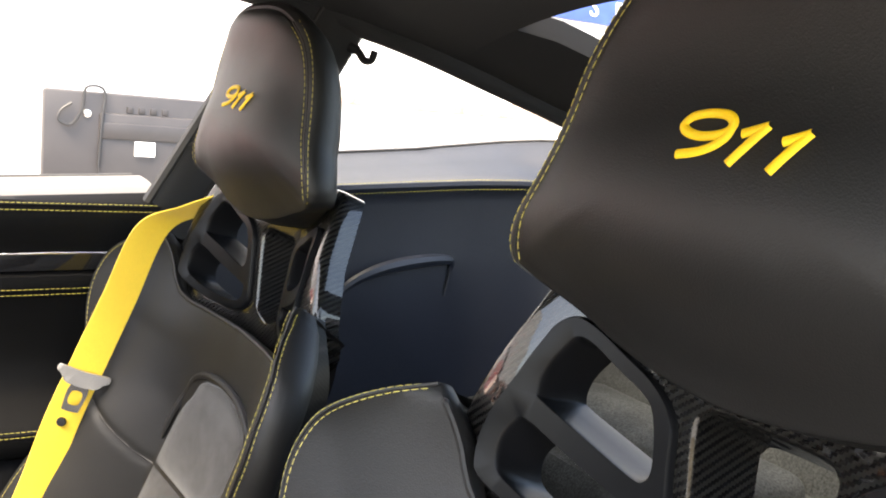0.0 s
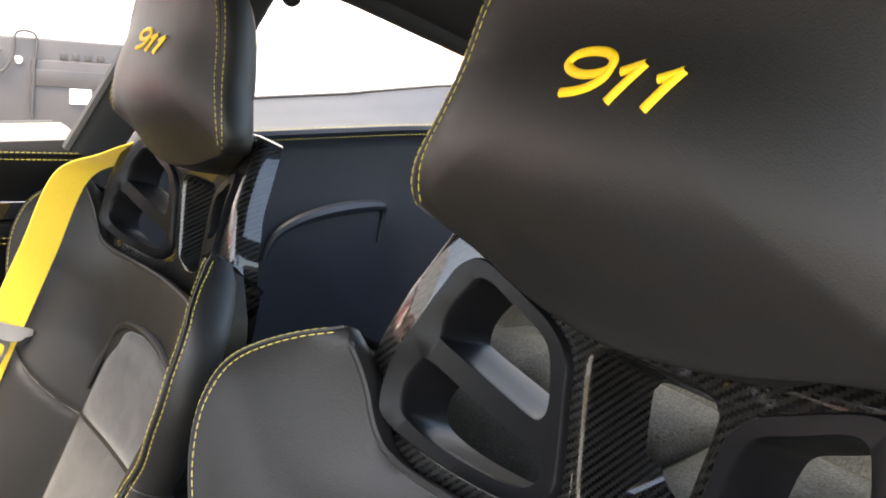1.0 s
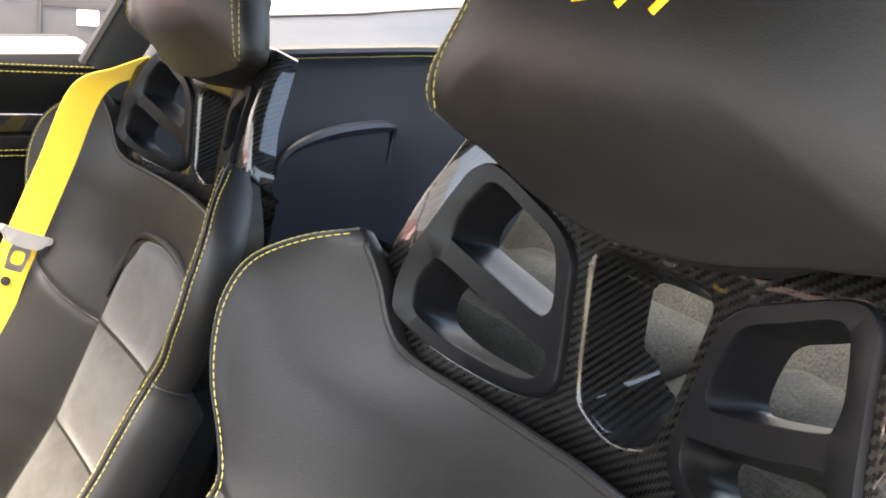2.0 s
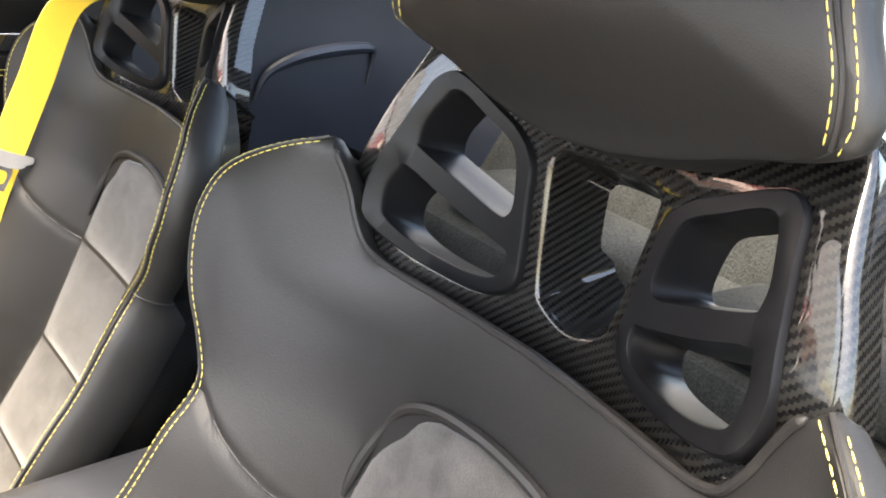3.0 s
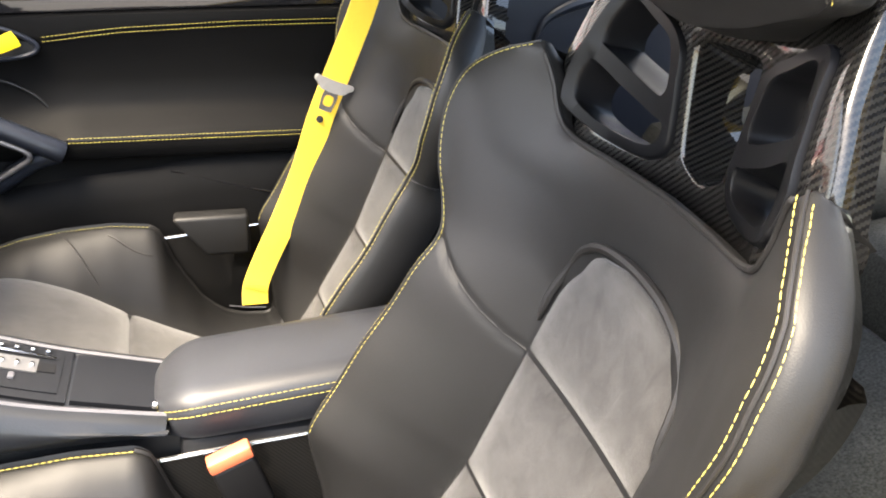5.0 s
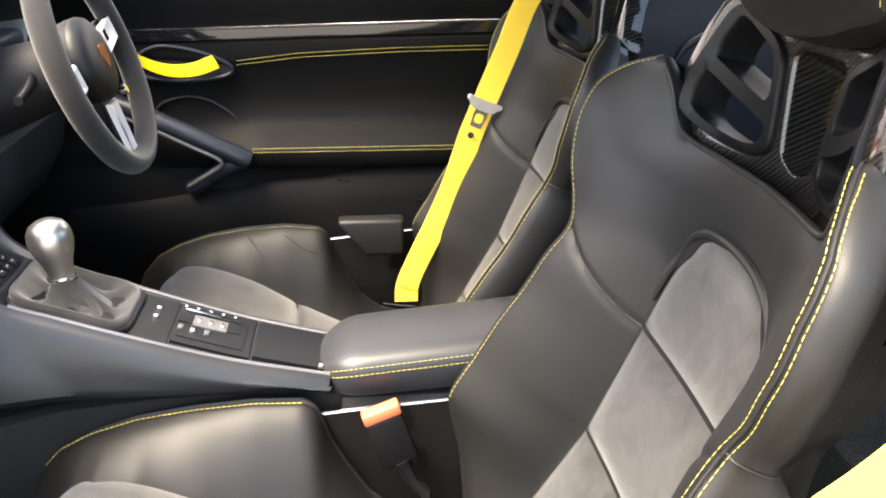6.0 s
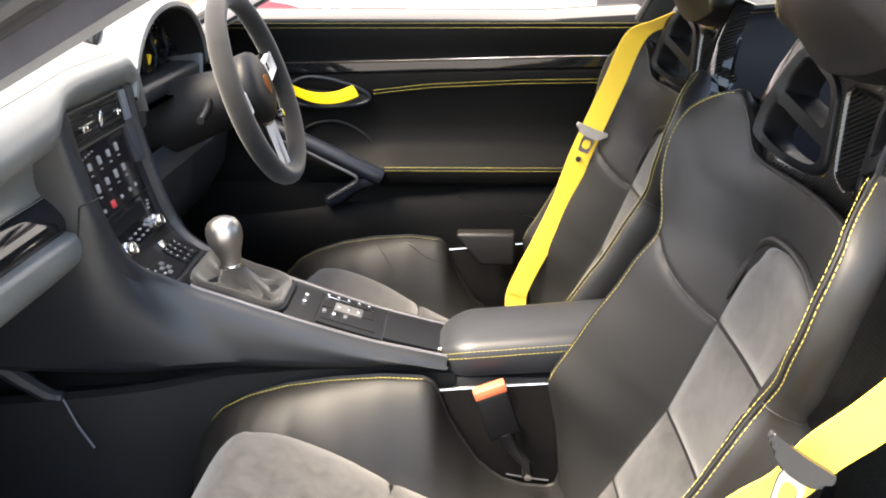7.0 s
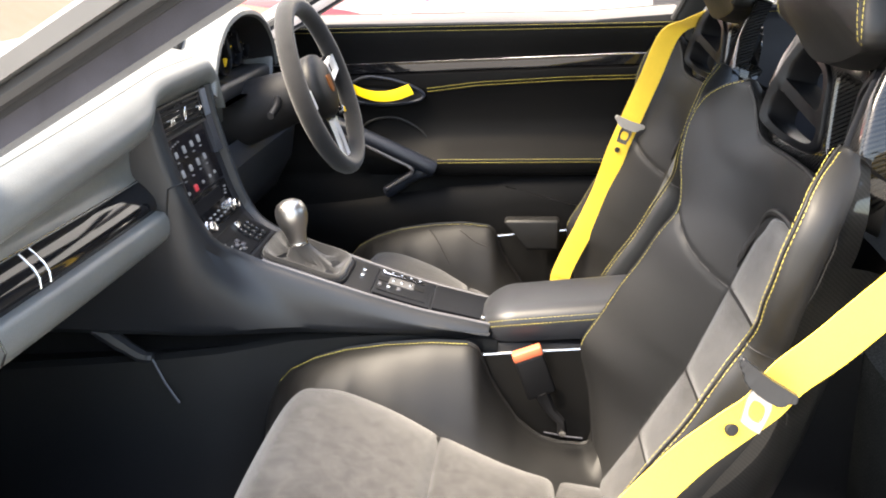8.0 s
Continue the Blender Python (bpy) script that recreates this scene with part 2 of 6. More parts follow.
def turned(profile, sides=24, matrix=None):
    """A solid of revolution round z: rows of (radius, height)."""
    bm = loft([[(max(r, 1e-4) * math.cos(2 * math.pi * k / sides), max(r, 1e-4) * math.sin(2 * math.pi * k / sides), z) for k in range(sides)] for r, z in profile], True, True)
    if matrix is not None:
        bmesh.ops.transform(bm, matrix=matrix, verts=bm.verts)
    return bm


def sheet(outer, holes, place):
    """A flat figure with holes, its corners laid into space by place(u, v); returns bmesh and loops of verts."""
    bm = bmesh.new()
    edges, loops = [], []
    for loop in (outer, *holes):
        vs = [bm.verts.new((float(u), float(v), 0)) for u, v in loop]
        loops.append(vs)
        edges += [bm.edges.new((vs[i], vs[(i + 1) % len(vs)])) for i in range(len(vs))]
    bmesh.ops.triangle_fill(bm, use_beauty=True, use_dissolve=False, edges=edges, normal=(0, 0, 1))
    for v in bm.verts:
        v.co = Vector(place(v.co.x, v.co.y))
    return bm, loops


def slab(outer, holes, front, back):
    """A plate with holes between two surfaces front(u, v) and back(u, v)."""
    bm, loops = sheet(outer, holes, front)
    uv = {}
    for loop, flat in zip(loops, (outer, *holes)):
        for v, q in zip(loop, flat):
            uv[v] = q
    twin = {v: bm.verts.new(Vector(back(float(q[0]), float(q[1])))) for v, q in uv.items()}
    for f in bm.faces[:]:
        bm.faces.new([twin[v] for v in reversed(f.verts)])
    for loop in loops:
        for i, v in enumerate(loop):
            w = loop[(i + 1) % len(loop)]
            bm.faces.new((v, w, twin[w], twin[v]))
    return bm


def stitches(points, normal_of=None, pitch=0.0072, length=0.0056, thick=0.00042, lift=0.0006, bm=None):
    """A row of raised thread stitches along a line of points."""
    bm = bm or bmesh.new()
    pts = [Vector(map(float, p)) for p in points]
    run, total = [0.0], 0.0
    for a, b in zip(pts, pts[1:]):
        total += (b - a).length
        run.append(total)
    t = 0.0
    ax = [[p[i] for p in pts] for i in range(3)]

    def at(x):
        return Vector([float(np.interp(x, run, ax[i])) for i in range(3)])

    while t + length < total:
        a, b = at(t), at(t + length)
        d = (b - a).normalized()
        s = d.orthogonal().normalized()
        u = d.cross(s)
        rings = []
        for f, r in ((0.0, 0.45), (0.25, 1.0), (0.75, 1.0), (1.0, 0.45)):
            c = a.lerp(b, f)
            rings.append([c + (s * math.cos(k * math.pi / 2.5) + u * math.sin(k * math.pi / 2.5)) * thick * r for k in range(5)])
        loft(rings, True, True, bm)
        t += pitch
    return bm


def inset(loop, d):
    """A closed figure moved inwards by d (outwards where d is negative)."""
    q = [np.array(v, float) for v in loop]
    area = sum(q[i - 1][0] * q[i][1] - q[i][0] * q[i - 1][1] for i in range(len(q)))
    out = []
    for i in range(len(q)):
        t = q[(i + 1) % len(q)] - q[i - 1]
        t = t / max(np.linalg.norm(t), 1e-9)
        out.append(tuple(q[i] + np.array([-t[1], t[0]]) * d * (1 if area > 0 else -1)))
    return out


def soft_slab(outer, holes, place, depth, rounds):
    """A plate with holes whose front rims are rounded; place(u, v, deep) lays it into space."""
    figures = [(outer, 1, rounds[0])] + [(h, -1, r) for h, r in zip(holes, rounds[1:])]
    bm, loops = sheet(inset(outer, rounds[0]), [inset(h, -r) for h, r in zip(holes, rounds[1:])], lambda u, v: place(u, v, 0.0))
    for (loop, sign, r), first in zip(figures, loops):
        last = first
        for a in (22, 45, 67, 90, 91, 92):
            d = r * (1 - math.sin(radians(min(a, 90))))
            deep = r * (1 - math.cos(radians(min(a, 90)))) if a <= 90 else (depth * 0.5 if a == 91 else depth)
            now = [bm.verts.new(place(u, v, deep)) for u, v in inset(loop, sign * d)]
            for i in range(len(now)):
                j = (i + 1) % len(now)
                bm.faces.new((last[i], last[j], now[j], now[i]))
            last = now
    return bm


# ---- bucket seats ----
RECLINE = radians(22)
BACK_UP = Vector((math.sin(RECLINE), 0, math.cos(RECLINE)))
BACK_FORE = Vector((-math.cos(RECLINE), 0, math.sin(RECLINE)))
BACK_ROOT = Vector((-0.165, 0, 0.15))


# the entry-side bolster is sat down a little: height, inwards, back
WORN = [(0.36, 0.0, 0.0), (0.44, 0.0027, -0.0052), (0.52, 0.0055, -0.0059), (0.57, 0.0027, -0.0040), (0.61, -0.0025, -0.0051), (0.65, -0.0085, -0.0074), (0.69, -0.0142, -0.0080), (0.73, -0.0130, -0.0080), (0.76, -0.0060, -0.0092), (0.785, -0.0025, -0.0090), (0.80, -0.001, -0.0051), (0.82, 0.0, 0.0)]
WORN_S, WORN_W, WORN_N = zip(*WORN)


def on_back(s, w, n):
    """A place of the backrest: s up along it, w across, n out of it towards the front."""
    s, w, n = float(s), float(w), float(n)
    if w < -0.20:
        k = min(1.0, (-0.20 - w) / 0.05)
        w, n = w - k * float(np.interp(s, WORN_S, WORN_W)), n + k * float(np.interp(s, WORN_S, WORN_N))
    p = BACK_ROOT + BACK_UP * s + BACK_FORE * n
    p.y = w
    return p


# the bolster's edge, where the double seam runs: height, half width, depth
EDGE = [(0.06, 0.262, -0.080), (0.10, 0.262, -0.070), (0.125, 0.262, -0.058), (0.170, 0.262, -0.036), (0.214, 0.262, -0.013), (0.267, 0.262, 0.022), (0.295, 0.262, 0.031), (0.35, 0.262, 0.022), (0.41, 0.260, 0.014), (0.466, 0.256, 0.003),
        (0.52, 0.252, -0.004), (0.568, 0.250, -0.015), (0.60, 0.270, -0.010), (0.63, 0.289, 0.002), (0.66, 0.303, 0.010), (0.69, 0.309, 0.015),
        (0.715, 0.307, 0.016), (0.735, 0.299, 0.015), (0.752, 0.282, 0.013), (0.770, 0.260, 0.006), (0.785, 0.240, -0.004), (0.799, 0.220, -0.019)]
INSERT = [(0.10, 0.190), (0.227, 0.178), (0.364, 0.148), (0.51, 0.131), (0.57, 0.124), (0.62, 0.116), (0.66, 0.105), (0.74, 0.07), (0.82, 0.06)]
CENTRE = [(0.05, -0.085), (0.20, -0.108), (0.35, -0.118), (0.51, -0.113), (0.62, -0.110), (0.66, -0.104), (0.70, -0.092), (0.735, -0.080), (0.82, -0.070)]
TOP = [(0.0, 0.731), (0.06, 0.730), (0.10, 0.729), (0.14, 0.728), (0.165, 0.731), (0.178, 0.738), (0.188, 0.752), (0.196, 0.768), (0.206, 0.784), (0.219, 0.797), (0.235, 0.803), (0.26, 0.805)]
TOP = [(float(a), float(b)) for a, b in smooth_curve(TOP, 4)]
YOKE = [(0.0, -0.083), (0.06, -0.079), (0.10, -0.075), (0.139, -0.068), (0.165, -0.061), (0.178, -0.055), (0.188, -0.047), (0.196, -0.040), (0.206, -0.033), (0.219, -0.0245), (0.24, -0.018)]


def yoke(w):
    """The hollow line of the backrest's upper edge."""
    return table(w, YOKE)


def near_top(s, w):
    t = max(0.0, min(1.0, (s - table(w, TOP) + 0.12) / 0.12))
    e = max(0.0, min(1.0, (w - 0.19) / 0.05))
    return t * t * t * (t * (6 * t - 15) + 10) * (1 - e * e * (3 - 2 * e))


def bolster(s, w):
    """The depth n of the leather at height s and half width w."""
    w = abs(w)
    we, ne, wi, nc = table(s, EDGE, 1), table(s, EDGE, 2), table(s, INSERT), table(s, CENTRE)
    if w <= wi:
        n = nc + 0.006 * (w / wi) ** 2
        return n + (yoke(w) - n) * near_top(s, w)
    q = min(1.0, (w - wi) / max(we - wi, 1e-3))
    g = 0.62 * q + 0.38 * math.sin(q * math.pi / 2)
    crease = 0.0
    # the seam that runs from the insert's upper corner out to the waist
    line = 0.511 + 0.057 * q**1.6
    crease = -0.0035 * math.exp(-((s - line) / 0.0045) ** 2)
    soft = 0.004 * math.sin(q * math.pi)
    n = nc + 0.006 + (ne - nc - 0.006) * g + crease + soft
    return n + (yoke(w) - n) * near_top(s, w)


def outer_roll(s):
    """The leather that rolls round the bolster's outside, as steps outwards and back."""
    low = 1.0 - max(0.0, min(1.0, (s - 0.55) / 0.025))
    k, deep = 1.0 - 0.12 * low, 1.0 + 0.8 * low
    fade = 1.0 if s < 0.75 else max(0.55, math.sqrt(max(0.0, 1 - ((s - 0.75) / 0.056) ** 2)))
    return [(a * k * fade, b * deep * fade) for a, b in ((0.0030, -0.0014), (0.0055, -0.0008), (0.010, -0.0025), (0.0145, -0.008), (0.0175, -0.0165), (0.0180, -0.025), (0.0160, -0.033), (0.010, -0.040))]


def edge_line(side, dw=0.0, dn=0.0, s0=0.29, s1=0.80, count=110):
    out = []
    for i in range(count + 1):
        s = s0 + (s1 - s0) * i / count
        out.append(on_back(s, side * (table(s, EDGE, 1) + dw), table(s, EDGE, 2) + dn))
    return out


def smooth_edge():
    """The edge table drawn finer, so that the outline has no corners."""
    rows = smooth_curve(EDGE, 4)
    return [tuple(map(float, r)) for r in rows]


EDGE = smooth_edge()
FRAME_OUT = [(0.100, 0.870), (0.128, 0.880), (0.145, 0.882), (0.157, 0.873), (0.163, 0.855), (0.174, 0.820), (0.183, 0.790), (0.182, 0.768), (0.171, 0.754), (0.135, 0.746), (0.090, 0.746), (0.063, 0.754), (0.051, 0.768), (0.052, 0.790), (0.057, 0.820), (0.062, 0.846), (0.078, 0.861)]
OPEN_HIGH = [(0.080, 0.852), (0.105, 0.862), (0.129, 0.871), (0.141, 0.870), (0.148, 0.859), (0.155, 0.840), (0.155, 0.826), (0.149, 0.821), (0.112, 0.811), (0.078, 0.803), (0.069, 0.805), (0.066, 0.815), (0.071, 0.838)]
OPEN_LOW = [(0.062, 0.782), (0.075, 0.785), (0.118, 0.795), (0.156, 0.806), (0.165, 0.800), (0.170, 0.785), (0.167, 0.768), (0.155, 0.760), (0.130, 0.755), (0.092, 0.755), (0.070, 0.760), (0.061, 0.770)]
MID_HOLE = [(0.047, 0.848), (0.045, 0.856), (0.036, 0.861), (0.0, 0.862), (-0.036, 0.861), (-0.045, 0.856), (-0.047, 0.848), (-0.041, 0.810), (-0.034, 0.774), (-0.026, 0.762), (0.0, 0.754), (0.026, 0.762), (0.034, 0.774), (0.041, 0.810)]


def shell_depth(w, s):
    q = min(0.99, abs(w) / 0.18) ** 2
    up = max(0.70, min(s, 0.90)) - 0.85
    return -0.081 + 0.043 * q + ((0.28 - 0.16 * q) if up < 0 else (0.28 - 0.33 * q)) * up


def seat(name, y, x_shift=0.0, near=True):
    thing = empty(name)
    # leather cover of the backrest, with the roll round its outside
    bm = bmesh.new()
    rows, cols = 96, 56
    grid = []
    flat, depth = [], []
    for i in range(rows + 1):
        r = i / rows
        flat.append([])
        for j in range(-cols, cols + 1):
            u = j / cols
            s = 0.08 + r * (table(abs(u) * 0.22, TOP) - 0.08)
            flat[-1].append((s, u * table(0.08 + r * (0.799 - 0.08), EDGE, 1)))
        depth.append([bolster(s, w) for s, w in flat[-1]])
    # the padding evens out the shoulders between seam and edge
    depth = np.array(depth)
    soften = np.clip((np.array([[q[0] for q in row] for row in flat]) - 0.59) / 0.05, 0, 1)[1:-1, 1:-1]
    for _ in range(60):
        mean = (depth[:-2, 1:-1] + depth[2:, 1:-1] + depth[1:-1, :-2] + depth[1:-1, 2:]) / 4
        depth[1:-1, 1:-1] += (mean - depth[1:-1, 1:-1]) * soften
    for i in range(rows + 1):
        r = i / rows
        line = []
        for j in range(-cols, cols + 1):
            s, w = flat[i][j + cols]
            line.append(on_back(s, w, depth[i, j + cols]))
        s = 0.08 + r * (0.799 - 0.08)
        for side in (-1, 1):
            more = [on_back(s, side * (table(s, EDGE, 1) + a), table(s, EDGE, 2) + b) for a, b in outer_roll(s)]
            line = more[::-1] + line if side < 0 else line + more
        grid.append(line)
    # the top edge turns over and back
    last = grid[-1]
    rolled = [max(0.0, 1 - max(0, abs(i - cols - 8) - cols) / 7) for i in range(len(last))]
    for up, back in ((0.003, -0.004), (0.003, -0.012), (-0.004, -0.022), (-0.010, -0.034), (-0.014, -0.05), (-0.016, -0.07)):
        grid.append([p + BACK_UP * up * q + BACK_FORE * back * q for p, q in zip(last, rolled)])
    loft(grid, False, False, bm)
    part("backrest_cover", bm, LEATHER, thing, "black leather with raised side bolsters")
    # suede insert, in three pads with deep creases between them
    bm = bmesh.new()
    loops = []
    count, across = 90, 24
    for i in range(count + 1):
        s = 0.09 + (0.657 - 0.09) * i / count
        half = table(s, [(0.09, 0.185), (0.227, 0.173), (0.364, 0.144), (0.51, 0.127), (0.56, 0.122), (0.60, 0.115), (0.615, 0.109), (0.628, 0.099), (0.638, 0.088), (0.646, 0.074), (0.652, 0.057), (0.6555, 0.039), (0.657, 0.014)])
        fall = min(abs(s - c) for c in (0.205, 0.355, 0.512))
        pad = 0.011 * (1 - math.exp(-(fall / 0.012) ** 1.2)) - 0.002
        line = []
        for j in range(-across, across + 1):
            u = j / across
            w = u * half
            puff = pad * (1 - abs(u) ** 5) * min(1.0, (0.660 - s) / 0.012)
            line.append(on_back(s, w, bolster(s, w) + puff))
        loops.append(line)
    loft(loops, False, False, bm)
    part("backrest_insert", bm, SUEDE, thing, "warm grey microsuede centre panel in three pads")
    # piping round the insert and along the top edge
    arch = [(-0.1275, 0.548), (-0.1235, 0.585), (-0.112, 0.621), (-0.090, 0.645), (-0.052, 0.6595), (0.0, 0.6635)]
    arch = arch + [(-a, b) for a, b in arch[-2::-1]]
    pts = [on_back(s, w, bolster(s, w) + 0.003) for w, s in smooth_curve(arch, 6)]
    part("insert_piping", tube(pts, [0.0012, 0.0022, 0.0034, 0.0044] + [0.0050] * (len(pts) - 8) + [0.0044, 0.0034, 0.0022, 0.0012], 8), PIPING, thing)
    top = [(-w, s) for w, s in TOP[::-1]] + list(TOP[1:])
    pts = []
    for w, s in smooth_curve([q for q in top if q[1] < 0.792], 3):
        we = table(min(s, 0.80), EDGE, 1)
        w = max(-we, min(we, w))
        pts.append(on_back(s + 0.002, w, bolster(s, w) + 0.001))
    part("top_piping", tube(pts, [0.0006, 0.0016] + [0.0030] * (len(pts) - 4) + [0.0016, 0.0006], 8), PIPING, thing)
    # seams between the upper and lower bolster panels
    for side in (-1, 1):
        pts = []
        for i in range(25):
            q = i / 24
            s = 0.511 + 0.057 * q**1.6
            w = table(s, INSERT) + q * (table(s, EDGE, 1) - table(s, INSERT))
            pts.append(on_back(s, side * w, bolster(s, w) - 0.0005))
        part("bolster_seam", tube(pts, 0.0012, 6), PIPING, thing)
        s = 0.572
        pts = [on_back(s - 0.10 * a, side * (table(s, EDGE, 1) + a), table(s, EDGE, 2) + b) for a, b in [(0.0, 0.0)] + outer_roll(s)[2:]]
        part("bolster_seam", tube(smooth_curve(pts, 3), 0.0011, 6), PIPING, thing)
    # double rows of thread along the bolsters with the joint between them
    for side in (-1, 1):
        bm = stitches(edge_line(side, -0.0050, 0.0006, 0.285, 0.797))
        stitches(edge_line(side, 0.0072, -0.0011, 0.285, 0.797), bm=bm)
        part("yellow_stitching", bm, THREAD, thing, "double row of yellow thread")
        part("joint_welt", tube(edge_line(side, 0.0016, 0.0002, 0.1, 0.80, 80), 0.0014, 6), PIPING, thing)
    # carbon shell: sides and back
    bm = bmesh.new()
    loops = []
    for i in range(72):
        s = -0.02 + 0.818 * i / 71
        we, ne = table(max(s, 0.1), EDGE, 1), table(max(s, 0.1), EDGE, 2)
        k = 1.0 if s > 0.575 else 0.4
        b = table(s, [(0.45, 1.0), (0.70, 0.85), (0.80, 0.66)])
        f = table(s, [(0.71, 1.0), (0.75, 0.85), (0.78, 0.5), (0.80, 0.12)])
        tuck = max(0.0, min(1.0, (s - 0.50) / 0.08))
        half = [(we + 0.008 * k, ne - 0.029), (we + 0.0125 * k, ne - 0.032), (we + 0.0135 * k - 0.004 * tuck, ne - 0.040), (we + 0.0135 * k - 0.018 * tuck, ne - 0.058), (we + 0.010 * k - 0.032 * tuck, ne - 0.080), (we - 0.004 - 0.034 * tuck, min(ne - 0.096, -0.105 * b)), (we * (0.90 - 0.06 * tuck), min(ne - 0.110, -0.135 * b)), (we * 0.72, -0.168 * b), (we * 0.35, -0.182 * b), (0.0, -0.183 * b)]
        half = [(we + (w - we) * f, ne + (n - ne) * (0.4 + 0.6 * f)) if i < 5 else (w * (0.78 + 0.22 * f), n + (ne - 0.03 - n) * (1 - f)) for i, (w, n) in enumerate(half)]
        loops.append([on_back(s, -w, n) for w, n in half] + [on_back(s, w, n) for w, n in half[-2::-1]])
    loft(loops, False, False, bm)
    bm.faces.ensure_lookup_table()
    low = [f for i, f in enumerate(bm.faces) if 4 <= i % 18 <= 13 and sum((v.co - BACK_ROOT).dot(BACK_UP) for v in f.verts) / len(f.verts) > 0.69]
    bmesh.ops.delete(bm, geom=low, context="FACES")
    part("carbon_shell", bm, CARBON_SIDE, thing, "glossy woven carbon back shell")
    # carbon bridge under the headrest with its openings
    outline = [(0.0, 0.722), (0.08, 0.722), (0.15, 0.724), (0.198, 0.744), (0.219, 0.772), (0.217, 0.797), (0.207, 0.827), (0.195, 0.855), (0.185, 0.882), (0.176, 0.906), (0.165, 0.922), (0.150, 0.930), (0.115, 0.932), (0.07, 0.932), (0.035, 0.932), (0.0, 0.932)]
    outline = outline + [(-a, b) for a, b in outline[-2:0:-1]]
    outer = [tuple(q) for q in smooth_curve(outline, 4, True)]
    frame_hole = [tuple(q) for q in smooth_curve(FRAME_OUT, 3, True)]
    mirror_hole = [(-a, b) for a, b in frame_hole]
    mid = [tuple(q) for q in smooth_curve(MID_HOLE, 4, True)]

    def bridge(w, s, deep):
        if abs(w) < 0.0525 and s < 0.868:
            # the middle opening narrows like a funnel, its floor rising steeply
            k = max(0.0, min(1.0, (deep - 0.004) / 0.032))
            floor = max(0.0, min(1.0, (0.815 - s) / 0.045))
            return on_back(s + k * (0.040 * floor - 0.004), w * (1 - 0.24 * k), shell_depth(w, s) - deep * 1.45)
        # the lower rim dips behind the leather
        dip = 0.016 * max(0.0, min(1.0, (0.790 - s) / 0.03)) * max(0.0, min(1.0, (abs(w) - 0.15) / 0.03))
        deep = deep * (1.0 - 0.15 * max(0.0, min(1.0, (abs(w) - 0.12) / 0.05)))
        return on_back(s, w, shell_depth(w, s) - deep - dip)

    bm = soft_slab(outer, [frame_hole, mirror_hole, mid], bridge, 0.036, (0.0085, 0.003, 0.003, 0.004))
    part("carbon_bridge", bm, CARBON, thing, "glossy woven carbon bridge with three openings")
    # satin plastic belt guides in the outer openings
    for side in (-1, 1):
        hi = [(side * a, b) for a, b in smooth_curve(OPEN_HIGH, 4, True)]
        lo = [(side * a, b) for a, b in smooth_curve(OPEN_LOW, 4, True)]
        out = [(side * a * 1.0, b) for a, b in smooth_curve(FRAME_OUT, 4, True)]

        def face(w, s):
            return on_back(s, w, shell_depth(w, s) + 0.006)

        bm, loops = sheet(out, [hi, lo], face)
        # rounded outer rim
        ring = [loops[0]]
        cx, cy = side * 0.120, 0.814
        for grow, drop in ((1.022, -0.002), (1.034, -0.007), (1.034, -0.016)):
            ring.append([bm.verts.new(on_back(cy + (b - cy) * grow, cx + (a - cx) * grow, shell_depth(a, b) + 0.006 + drop)) for a, b in out])
        for a, b in zip(ring, ring[1:]):
            for i in range(len(a)):
                j = (i + 1) % len(a)
                bm.faces.new((a[i], a[j], b[j], b[i]))
        # deep tapering walls of both openings
        for loop, flat, shift in ((loops[1], hi, (side * 0.004, 0.006)), (loops[2], lo, (side * 0.004, -0.002))):
            mx = sum(q[0] for q in flat) / len(flat)
            my = sum(q[1] for q in flat) / len(flat)
            ring = [loop]
            for shrink, deep, move in ((0.988, -0.0007, 0.0), (0.972, -0.0028, 0.0), (0.956, -0.0065, 0.05), (0.944, -0.0115, 0.15), (0.905, -0.021, 0.4), (0.86, -0.034, 0.75), (0.845, -0.044, 0.85)):
                ring.append([bm.verts.new(on_back(my + (b - my) * shrink + shift[1] * move, mx + (a - mx) * shrink + shift[0] * move, shell_depth(a, b) + 0.006 + deep)) for a, b in flat])
            for a, b in zip(ring, ring[1:]):
                for i in range(len(a)):
                    j = (i + 1) % len(a)
                    bm.faces.new((a[i], a[j], b[j], b[i]))
        part("belt_guide", bm, GUIDE, thing, "satin black plastic belt guide with a cross bar")
    # headrest: a thick egg-shaped pad
    half = [(0.0, 0.864, -0.026), (0.04, 0.867, -0.026), (0.08, 0.874, -0.025), (0.12, 0.885, -0.022), (0.156, 0.893, -0.015), (0.176, 0.900, -0.004), (0.177, 0.911, 0.003), (0.173, 0.93, 0.011), (0.158, 0.96, 0.0185), (0.147, 0.99, 0.025), (0.135, 1.026, 0.036), (0.117, 1.054, 0.046), (0.092, 1.073, 0.057), (0.053, 1.085, 0.064), (0.0, 1.088, 0.066)]
    ring = smooth_curve(half + [(-a, b, c) for a, b, c in half[-2:0:-1]], 5, True)
    hub = (0.0, 0.972)

    def dome(w, s):
        """The even swell of the pad's front."""
        d = s - hub[1]
        lean = 4.4 * max(0.0, s - 0.99) ** 2
        return lean + 0.048 - 0.005 * d - 0.65 * w * w - 2.98 * d * d + 23.0 * d**3 + 2.27 * w * w * d + w**4 - 8.2 * w * w * d * d

    def head_at(w, s, n, k, out=0.0):
        """From the pad's middle (k 0) to its seam (k 1)."""
        a, b = w * k, hub[1] + (s - hub[1]) * k
        t = k**5.0
        return on_back(b, a, dome(a, b) * (1 - t) + n * t + out)

